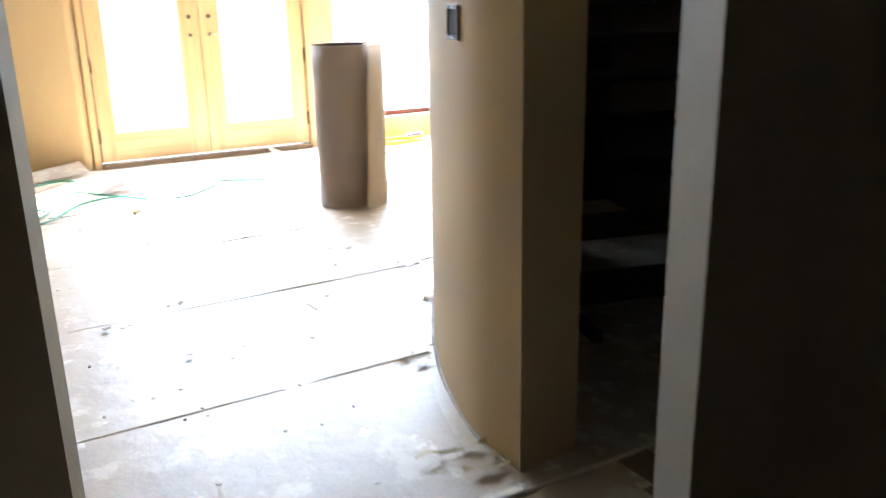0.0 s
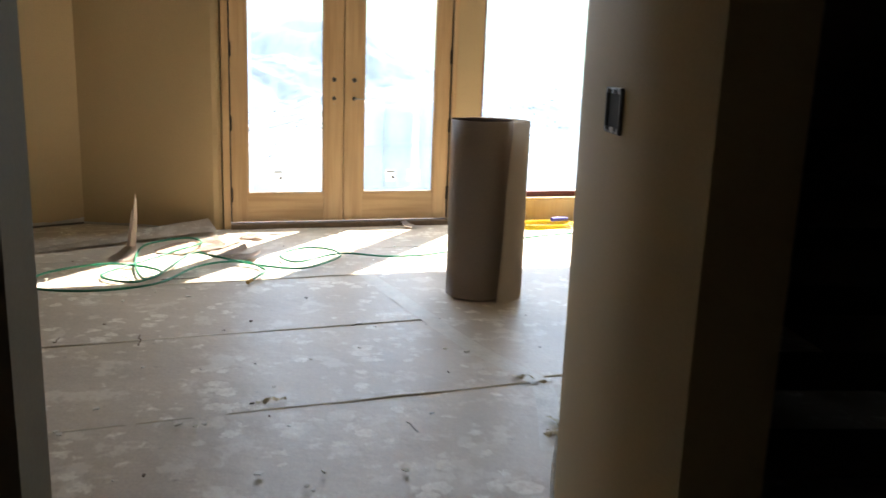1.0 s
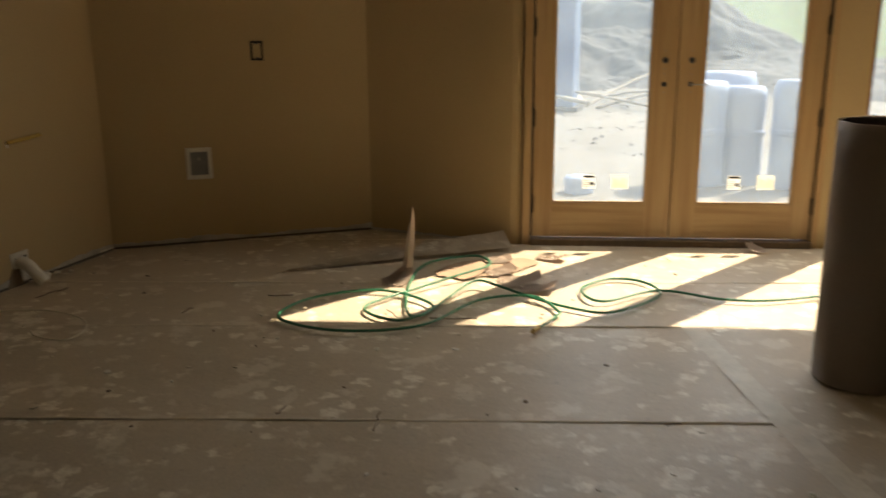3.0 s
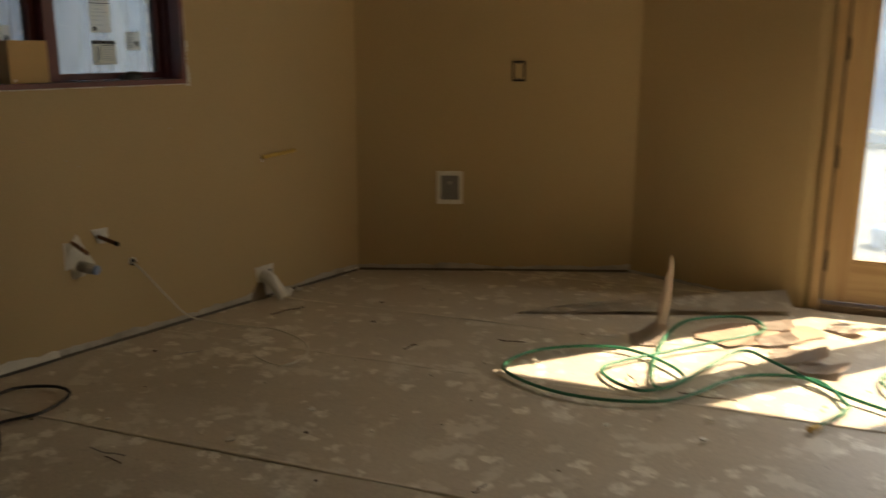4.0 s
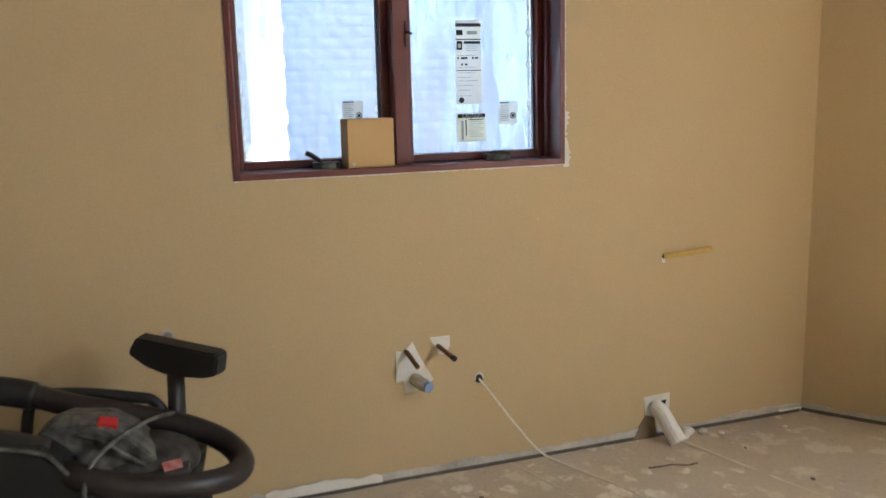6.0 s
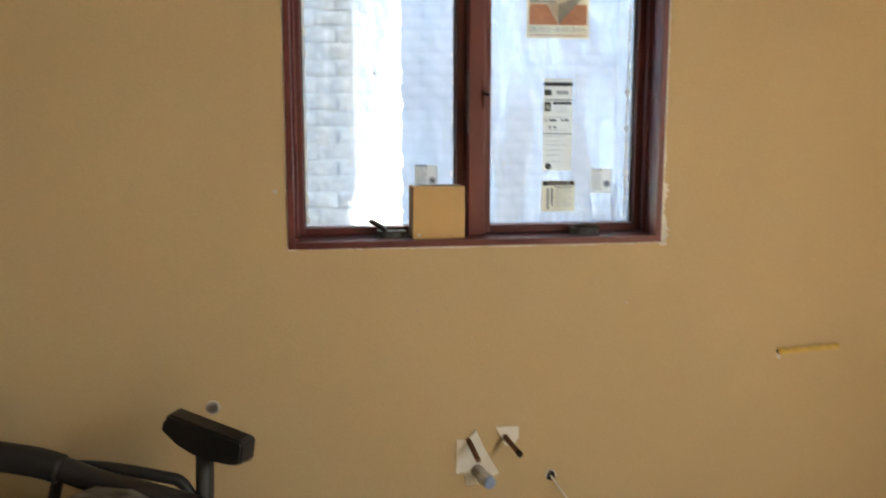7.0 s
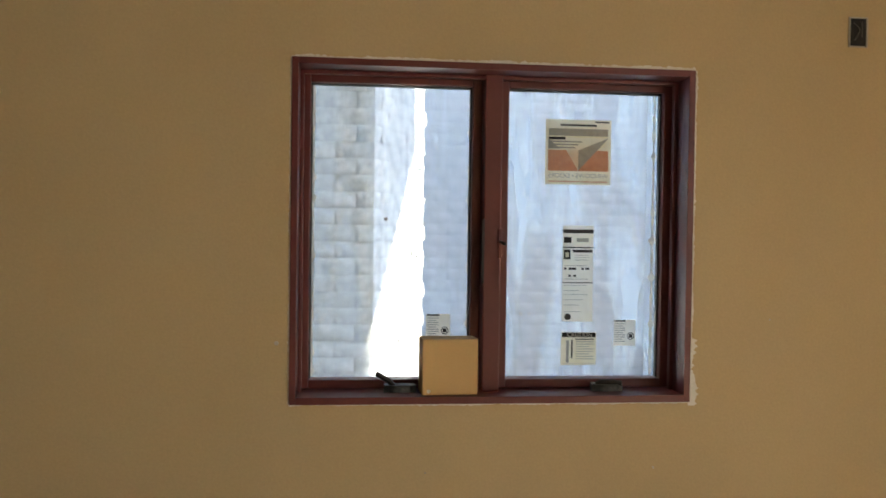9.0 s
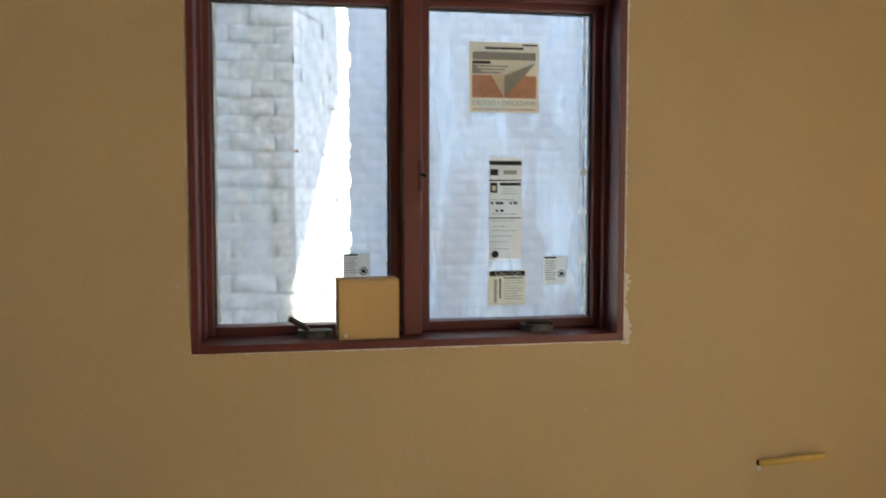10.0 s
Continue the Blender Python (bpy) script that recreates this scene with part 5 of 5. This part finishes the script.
# ---- garden hose, brass end ----
HOSE = [(-0.50, 6.20), (-0.45, 6.37), (-0.46, 6.47), (-0.62, 6.65), (-0.87, 6.51), (-1.02, 6.09), (-1.36, 5.92), (-1.70, 6.01), (-1.68, 6.31), (-1.39, 6.53), (-1.06, 6.38), (-1.14, 6.13), (-1.37, 6.27), (-1.18, 6.68), (-0.98, 6.98), (-0.98, 7.2), (-1.11, 7.32), (-1.31, 7.12), (-1.31, 6.81), (-1.19, 6.36), (-1.07, 6.21), (-0.97, 6.73), (-0.80, 6.72), (-0.42, 6.53), (-0.2, 6.52), (-0.01, 6.84), (-0.1, 7.06), (-0.28, 7.07), (-0.4, 6.84), (-0.27, 6.66), (-0.01, 6.93), (0.33, 6.87), (0.69, 7.01), (1.4, 7.58), (1.94, 7.82), (2.9, 8.1)]
hose = thing("garden_hose", None, "thin green hose lying in loose loops, brass end", "hose")
hp = spline([(x, y, 0) for x, y in HOSE], 8)
for i, p in enumerate(hp):
    p.z = 0.026 + 0.006 * noise.noise((i * 0.05, 0, 0)) + (0.03 * math.exp(-((p.x + 0.9) ** 2 + (p.y - 6.9) ** 2) / 0.06))
part("tube", tube(hp, 0.0072, 8), GREEN, hose, smooth=True)
e = hp[0]
d = (hp[0] - hp[3]).normalized()
part("coupling", tube([e + d * k for k in (-0.004, 0.0, 0.012, 0.016, 0.03, 0.034, 0.046)], 0.0135, 10, ribs=0.0025, every=1), BRASS, hose, "brass hose coupling")

# yellow extension cord
cord = thing("extension_cord", None, "coiled yellow extension cord with a blue plug", "cord")
random.seed(21)
cp = []
for i in range(150):
    a = i * 0.35
    r = 0.92 + 0.30 * noise.noise((i * 0.09, 0, 0))
    cp.append((1.58 + 0.26 * r * math.cos(a) + 0.02 * noise.noise((i * 0.1, 5, 0)), 8.03 + 0.13 * r * math.sin(a) + 0.05 * math.cos(a) + 0.02 * noise.noise((i * 0.1, 9, 0)), 0.016 + 0.035 * (i / 150) + 0.006 * noise.noise((i * 0.2, 2, 0))))
part("flex", tube(cp + [(1.9, 8.2, 0.03), (2.1, 8.3, 0.016), (2.5, 8.38, 0.016)], 0.0048, 6), YELLOW, cord)
part("plug", tube([(1.66, 8.08, 0.07), (1.70, 8.10, 0.072), (1.78, 8.13, 0.07), (1.80, 8.14, 0.066)], 0.017, 10), BLUE, cord, "blue moulded plug")

# ---- vacuum ----
V = pose(-2.84, 4.14, 0, 0, 0, -8)
vac = thing("shop_vacuum", V, "dusty grey and black shop vacuum with red latches", "vacuum cleaner")
# its own axes: x towards the room, y along the wall; the body sits off its centre by BY
BY = -0.11


def rounded(hx, hy, z0, z1, r, taper=1.0, segs=5):
    pts = []
    for cx, cy, a0 in ((hx - r, hy - r, 0), (-hx + r, hy - r, 90), (-hx + r, -hy + r, 180), (hx - r, -hy + r, 270)):
        for i in range(segs + 1):
            a = radians(a0 + 90 * i / segs)
            pts.append((cx + r * math.cos(a), cy + r * math.sin(a)))
    bm = bmesh.new()
    lo = [bm.verts.new((x * taper, y * taper, z0)) for x, y in pts]
    hi = [bm.verts.new((x, y, z1)) for x, y in pts]
    n = len(pts)
    bm.faces.new(lo[::-1])
    bm.faces.new(hi)
    for i in range(n):
        bm.faces.new((lo[i], lo[(i + 1) % n], hi[(i + 1) % n], hi[i]))
    bmesh.ops.bevel(bm, geom=[e for e in bm.edges if abs(e.verts[0].co.z - e.verts[1].co.z) < 1e-5], offset=0.008, segments=2, affect="EDGES")
    return bm


part("tank", rounded(0.20, 0.27, 0.055, 0.352, 0.06, 0.93), GREY_PL, vac, "dusty grey plastic tank").location = (0, BY, 0)
part("lower_skirt", rounded(0.205, 0.275, 0.035, 0.11, 0.05), DUSTY, vac).location = (0, BY, 0)
for sy in (-0.205, -0.10, 0.10):
    part("tank_rib", box((0.188, BY + sy - 0.035, 0.12), (0.206, BY + sy + 0.035, 0.31), 0.006), GREY_PL, vac)
# grey shelf moulding under the lid, stepped at the front
part("rim", rounded(0.216, 0.285, 0.353, 0.392, 0.06), DUSTY, vac, "black tank rim").location = (0, BY, 0)
part("rim_lip", rounded(0.226, 0.294, 0.392, 0.404, 0.065), GREY_PL, vac, "dusty grey lip of the lid").location = (0, BY, 0)
# black corner column with raised edges
col = part("corner_panel", rounded(0.058, 0.07, 0.10, 0.375, 0.022), DUSTY, vac, "black corner panel")
col.location = (0.165, 0.145, 0)
part("panel_edge", box((0.216, 0.110, 0.12), (0.230, 0.120, 0.36), 0.003), BLACK, col).location = (-0.165, -0.145, 0)
part("panel_edge", box((0.150, 0.2105, 0.12), (0.170, 0.2225, 0.36), 0.003), BLACK, col).location = (-0.165, -0.145, 0)
part("screw", lathe([(0.012, 0), (0.011, 0.004), (0.004, 0.005)], 12, m=pose(0.2245, 0.165, 0.33, 0, 90, 0)), STEEL, vac, "pale metal clip")
# lid: black bed, dome behind, faceted dusty cover in front
head = part("motor_head", rounded(0.195, 0.265, 0.4045, 0.455, 0.08), DUSTY, vac, "dusty black motor head")
head.location = (0, BY, 0)
bm = bmesh.new()
bmesh.ops.create_uvsphere(bm, u_segments=24, v_segments=12, radius=1)
for v in bm.verts:
    v.co = Vector((v.co.x * 0.135, v.co.y * 0.17, max(-0.02, v.co.z * 0.075)))
part("dome", bm, DUSTY, head, "scuffed black dome", smooth=True).location = (-0.01, 0.12, 0.438)
bm = bmesh.new()
outline = [(-0.225, 0.585, 0.07), (-0.185, 0.614, 0.085), (-0.06, 0.604, 0.085), (0.015, 0.560, 0.085), (0.075, 0.492, 0.08), (0.085, 0.445, 0.07), (-0.10, 0.445, 0.095), (-0.21, 0.515, 0.085)]
fr = [bm.verts.new((0.02 + w, y, z - 0.012)) for y, z, w in outline]
cr = [bm.verts.new((0.02 + w * 0.45, y * 0.94, z + 0.006)) for y, z, w in outline]
bk = [bm.verts.new((-0.09, y * 0.9, z - 0.03)) for y, z, w in outline]
for a, b in ((fr, cr), (cr, bk)):
    for i in range(8):
        bm.faces.new((a[i], a[(i + 1) % 8], b[(i + 1) % 8], b[i]))
bm.faces.new(fr[::-1])
bm.faces.new(bk)
bmesh.ops.bevel(bm, geom=bm.edges[:], offset=0.006, segments=2, affect="EDGES")
part("head_cover", bm, GREY_PL, head, "scuffed grey faceted cover").location = (0, -BY, 0)
part("cover_trim", tube(spline([(0.105, -0.115, 0.572), (0.112, -0.06, 0.555), (0.114, -0.01, 0.515), (0.108, 0.045, 0.470)], 5), 0.006, 8), GREY_PL, head, "worn grey edge of the cover").location = (0, -BY, 0)
o = part("switch", box((-0.016, -0.026, -0.008), (0.016, 0.026, 0.012), 0.005), RED, head, "red rocker switch")
o.matrix_local = pose(0.082, -0.045 - BY, 0.588, -14, 25, 0)
o = part("badge", box((-0.001, -0.026, -0.013), (0.003, 0.026, 0.013), 0.002), BADGE, head, "worn red badge")
o.matrix_local = pose(0.112, 0.115 - BY, 0.466, 0, -38, 24)
la = part("latch_base", box((0.205, -0.30, 0.30), (0.226, -0.165, 0.395), 0.008), DUSTY, vac, "black latch housing")
part("latch", box((0.222, -0.272, 0.352), (0.244, -0.198, 0.442), 0.008), RED, vac, "red plastic tank latch")
part("latch_pin", lathe([(0.012, -0.02), (0.014, 0), (0.012, 0.02)], 12, m=pose(0.226, -0.175, 0.405)), BLACK, vac)
part("side_latch", lathe([(0.032, 0), (0.034, 0.006), (0.028, 0.012), (0.012, 0.013)], 20, m=pose(0.208, -0.128, 0.342, 0, 90, 0) @ Matrix.Diagonal((1.1, 0.55, 1, 1))), RED, vac, "red plastic side latch")
# rear wheels, side wheel and front casters
for sx in (-0.13, 0.12):
    wl = part("wheel", lathe([(0.07, -0.02), (0.083, -0.016), (0.085, 0), (0.083, 0.016), (0.07, 0.02)], 28, m=pose(sx, 0.235, 0.086, 90)), BLACK, vac, "black rear wheel")
    part("hub", lathe([(0.045, 0.0), (0.042, 0.008), (0.015, 0.012)], 20, m=pose(sx, 0.256, 0.086, -90)), GREY_PL, wl)
wl = part("wheel", lathe([(0.07, -0.022), (0.088, -0.016), (0.09, 0), (0.088, 0.016), (0.07, 0.022)], 28, m=pose(0.240, 0.015, 0.091, 0, 90, 0)), BLACK, vac, "dusty black side wheel")
part("wheel_arch", lathe([(0.118, 0), (0.118, 0.03), (0.10, 0.034)], 28, m=pose(0.196, 0.015, 0.091, 0, 90, 0)), DUSTY, vac)
part("hub", lathe([(0.055, 0.022), (0.05, 0.03), (0.02, 0.034)], 20, m=pose(0.240, 0.015, 0.091, 0, 90, 0)), GREY_PL, wl)
for sx in (0.17, -0.16):
    part("caster", lathe([(0.018, -0.012), (0.028, -0.010), (0.028, 0.010), (0.018, 0.012)], 16, m=pose(sx, BY - 0.22, 0.029, 0, 90, 0)), BLACK, vac)
# suction hose: in over the back, round the side and back along the front
line = [(-0.10, -0.80, 0.680), (-0.13, -0.55, 0.668), (-0.15, -0.33, 0.622), (-0.15, -0.18, 0.570), (-0.15, -0.03, 0.528), (-0.145, 0.13, 0.478), (-0.10, 0.24, 0.435), (-0.01, 0.292, 0.405), (0.09, 0.26, 0.405), (0.165, 0.16, 0.425), (0.195, 0.03, 0.450), (0.195, -0.09, 0.488), (0.15, -0.16, 0.500)]
part("hose", tube(spline(line, 14), 0.035, 14, ribs=0.0016, every=1), HOSE_BL, vac, "black ribbed suction hose", smooth=True)
part("hose_cuff", tube(spline([(-0.13, -0.50, 0.662), (-0.148, -0.35, 0.628), (-0.15, -0.28, 0.606)], 5), 0.041, 16), BLACK, vac, "black hose cuff", smooth=True)
part("wand_tube", tube(spline([(0.13, -0.185, 0.545), (0.14, -0.30, 0.585), (0.15, -0.50, 0.625), (0.15, -0.85, 0.66)], 5), 0.034, 16), HOSE_BL, vac, "dusty dark wand tube", smooth=True)
part("handle", tube(spline([(-0.15, -0.32, 0.45), (-0.195, -0.30, 0.575), (-0.20, -0.20, 0.592), (-0.20, -0.02, 0.562), (-0.20, 0.04, 0.540), (-0.19, 0.085, 0.46)], 6), 0.017, 12), BLACK, vac, "black tubular carry handle", smooth=True)
# black tool rest moulding with a sloped end, along the front of the lid
bm = bmesh.new()
side = [(-0.37, 0.50), (-0.37, 0.612), (-0.19, 0.575), (-0.145, 0.536), (-0.085, 0.455), (-0.085, 0.440), (-0.37, 0.405)]
lo = [bm.verts.new((0.09, y, z)) for y, z in side]
hi = [bm.verts.new((0.208, y, z)) for y, z in side]
bm.faces.new(lo[::-1])
bm.faces.new(hi)
for i in range(len(side)):
    bm.faces.new((lo[i], lo[(i + 1) % len(side)], hi[(i + 1) % len(side)], hi[i]))
bmesh.ops.bevel(bm, geom=bm.edges[:], offset=0.007, segments=2, affect="EDGES")
part("tool_rest", bm, BLACK, vac, "black moulded tool rest")
part("rest_edge", tube(spline([(0.208, -0.36, 0.610), (0.209, -0.19, 0.574), (0.209, -0.145, 0.535), (0.209, -0.088, 0.458)], 5), 0.006, 8), GREY_PL, vac, "worn grey edge of the tool rest")
part("flex", tube(spline([(-0.12, 0.10, 0.53), (-0.02, 0.06, 0.555), (0.07, 0.02, 0.565), (0.13, -0.03, 0.55), (0.20, -0.075, 0.515), (0.243, -0.085, 0.45), (0.246, -0.08, 0.33), (0.246, -0.07, 0.19), (0.238, -0.075, 0.13)], 6), 0.006, 6), GREY_PL, vac, "grey power cord")
# floor nozzle parked upright
part("wand", tube([(-0.205, 0.11, 0.30), (-0.205, 0.10, 0.50), (-0.205, 0.105, 0.63)], 0.026, 14), BLACK, vac, "black wand stub", smooth=True)
bm = bmesh.new()
prof = [(-0.150, 0.0), (-0.165, -0.028), (-0.10, -0.062), (-0.03, -0.078), (0.03, -0.078), (0.11, -0.072), (0.150, -0.058), (0.158, 0.0), (0.150, 0.012), (-0.135, 0.030)]
lo = [bm.verts.new((-0.030, y, z)) for y, z in prof]
hi = [bm.verts.new((0.026, y * 0.97, z * 0.94 - 0.004)) for y, z in prof]
bm.faces.new(lo[::-1])
bm.faces.new(hi)
for i in range(len(prof)):
    bm.faces.new((lo[i], lo[(i + 1) % len(prof)], hi[(i + 1) % len(prof)], hi[i]))
bmesh.ops.bevel(bm, geom=bm.edges[:], offset=0.006, segments=2, affect="EDGES")
o = part("floor_nozzle", bm, BLACK, vac, "wide black floor nozzle")
o.matrix_local = pose(-0.20, 0.115, 0.700, -3, 0, -30)
lead = thing("power_lead", None, "black power lead looped on the floor", "cord")
part("flex", tube(spline([(-2.72, 4.35, 0.022), (-2.86, 4.46, 0.02), (-2.83, 4.62, 0.02), (-2.90, 4.77, 0.022), (-3.02, 4.78, 0.022), (-3.13, 4.67, 0.022), (-3.06, 4.52, 0.03), (-3.02, 4.49, 0.022)], 8), 0.0065, 6), BLACK, lead)
part("plug", tube([(-3.02, 4.49, 0.022), (-2.99, 4.53, 0.022)], 0.014, 8), BLACK, lead, "black plug")
can = tagged(part("spray_can", lathe([(0.03, 0), (0.033, 0.004), (0.033, 0.19), (0.026, 0.205), (0.014, 0.21), (0.014, 0.235), (0.010, 0.24)], 18), BLUE), "small blue and green canister on the floor", "can")
can.location = (-2.66, 3.76, 0.006)
part("label_band", lathe([(0.0335, 0.02), (0.0338, 0.021), (0.0338, 0.12), (0.0335, 0.121)], 18), LEAF, can, "green label band")

# ---- stairs in the dark opening ----
st = thing("staircase", None, "dark open wooden stair rising in the unlit stairwell", "staircase")
for i in range(7):
    part("tread", box((max(1.15, 1.11 + 0.31 * (0.25 * i - 0.32)), 3.55 + 0.25 * i, 0.18 * (i + 1) - 0.035), (2.38, 3.55 + 0.25 * i + 0.28, 0.18 * (i + 1)), 0.004), STAIR_SHADE, st)
part("stringer", prism([(1.36, 3.5), (1.40, 3.5), (1.40, 5.5), (1.36, 5.5)], 0.0, 0.04), STAIR_SHADE, st)

# ---- litter on the paper ----
random.seed(33)


def chip(x, y, s, mat, label, cat, group):
    n = random.randint(5, 8)
    a0 = random.uniform(0, 6.28)
    st = random.uniform(0.4, 1.0)
    pts = [(s * random.uniform(0.5, 1.1) * math.cos(a0 + 6.283 * k / n), s * st * random.uniform(0.5, 1.1) * math.sin(a0 + 6.283 * k / n)) for k in range(n)]
    ob = tagged(part("debris_chip", prism(pts, 0, random.uniform(0.002, 0.006)), mat), label, cat, group)
    ob.matrix_world = pose(x, y, 0.017, random.uniform(-6, 6), random.uniform(-6, 6), random.uniform(0, 360))
    return ob


def in_room(x, y):
    ab = (B - A).normalized()
    return x > WX + 0.06 and (Vector((x, y)) - A).dot(Vector((-ab.y, ab.x))) < -0.05 and y < 7.7 and (x < 0.65 or y > 4.6) and x < 1.3 and (x < 0.5 or not 5.7 < y < 6.3)


def litter(n, mats, s0, s1, label, group, seed, y0=3.0, y1=7.6, x0=-3.2):
    rnd = random.Random(seed)
    k = 0
    while k < n:
        x, y = rnd.uniform(x0, 1.1), rnd.uniform(y0, y1)
        if in_room(x, y):
            chip(x, y, rnd.uniform(s0, s1), rnd.choice(mats), label, "debris", group)
            k += 1


litter(45, [BARK, BARK, SLAB], 0.004, 0.012, "dark crumb of dirt lying on the paper", "dark crumbs", 5)
litter(80, [PLASTER, STICK, TAPE], 0.006, 0.024, "flake of dried white plaster on the paper", "plaster flakes", 6)
litter(26, [PLASTER, STICK], 0.006, 0.018, "flake of dried white plaster on the paper", "plaster flakes", 16, 2.75, 4.4, -0.9)


def twig(x, y, turn, n, mat, seed):
    rnd = random.Random(seed)
    p = [(i * n / 4, 0.05 * n * rnd.uniform(-1, 1), 0.016 + 0.006 * rnd.random()) for i in range(5)]
    ob = tagged(part("twig", tube(spline(p, 4), 0.0028, 5), mat), "thin dark splinter lying on the paper", "debris", "splinters")
    ob.matrix_world = pose(x, y, 0, 0, 0, turn)


rnd = random.Random(8)
for i in range(10):
    twig(rnd.uniform(-2.6, 0.4), rnd.uniform(4.0, 6.4), rnd.uniform(0, 180), rnd.uniform(0.05, 0.16), rnd.choice([BARK, SLAB, TIMBER]), i)
twig(-3.05, 5.95, 80, 0.2, BARK, 50)
twig(-1.02, 6.22, 10, 0.22, BARK, 51)
twig(-2.95, 5.30, 60, 0.12, TIMBER, 52)

# ---- bricks of the neighbour wall ----
blocks = {}
rnd = random.Random(3)


def block(m, w, h, parent, seed, mat, rough=1.0):
    key = (round(w, 3), seed % 6, mat.name)
    if key not in blocks:
        bm = bmesh.new()
        bmesh.ops.create_grid(bm, x_segments=7, y_segments=4, size=0.5)
        for v in bm.verts:
            e = max(abs(v.co.x), abs(v.co.y)) > 0.49
            v.co.x *= w
            v.co.y *= h
            v.co.z = (0.0085 - 0.004 * rough if e else 0.0085) + 0.010 * rough * noise.noise((v.co.x * 9 + seed * 3, v.co.y * 16, seed)) + 0.006 * rough * noise.noise((v.co.x * 26 + seed, v.co.y * 30, seed * 2))
        blocks[key] = mesh_of("brick", bm, mat, True)
    ob = new("brick", blocks[key])
    ob.parent = parent
    ob.matrix_local = m
    return ob


def block_face(p, q, z0, z1, parent, w=0.40, h=0.20, mat=WHITEWASH, rough=1.0):
    """Courses of bricks over an upright face from p to q, seen from its right-hand side."""
    p, q = Vector(p), Vector(q)
    L = (q - p).length
    d = (q - p) / L
    n = Vector((d.y, -d.x))
    frame_m = Matrix(((d.x, 0, n.x, p.x), (d.y, 0, n.y, p.y), (0, 1, 0, 0), (0, 0, 0, 1)))
    row = 0
    z = z0
    while z < z1:
        x = -w / 2 if row % 2 else 0.0
        while x < L - 0.02:
            a, b = max(0.0, x), min(L, x + w)
            if b - a > 0.04:
                block(frame_m @ Matrix.Translation(((a + b) / 2, z + h / 2, 0.003 + rnd.uniform(-0.003, 0.004))) @ Matrix.Rotation(rnd.uniform(-0.014, 0.014), 4, "Z"), b - a - 0.001, h + 0.001, parent, rnd.randint(0, 50), mat, rough)
            x += w
        z += h
        row += 1


block_face((-5.24, 3.75), (-5.24, 4.812), 0.85, 2.75, neighbour, 0.215, 0.086)
block_face((-5.236, 4.804), (-5.975, 5.130), 0.85, 2.75, neighbour, 0.195, 0.086)
block_face((-7.298, 5.14), (-7.298, 6.99), 0.45, 3.2, bay, 0.215, 0.086, SHADE_WASH, 0.35)
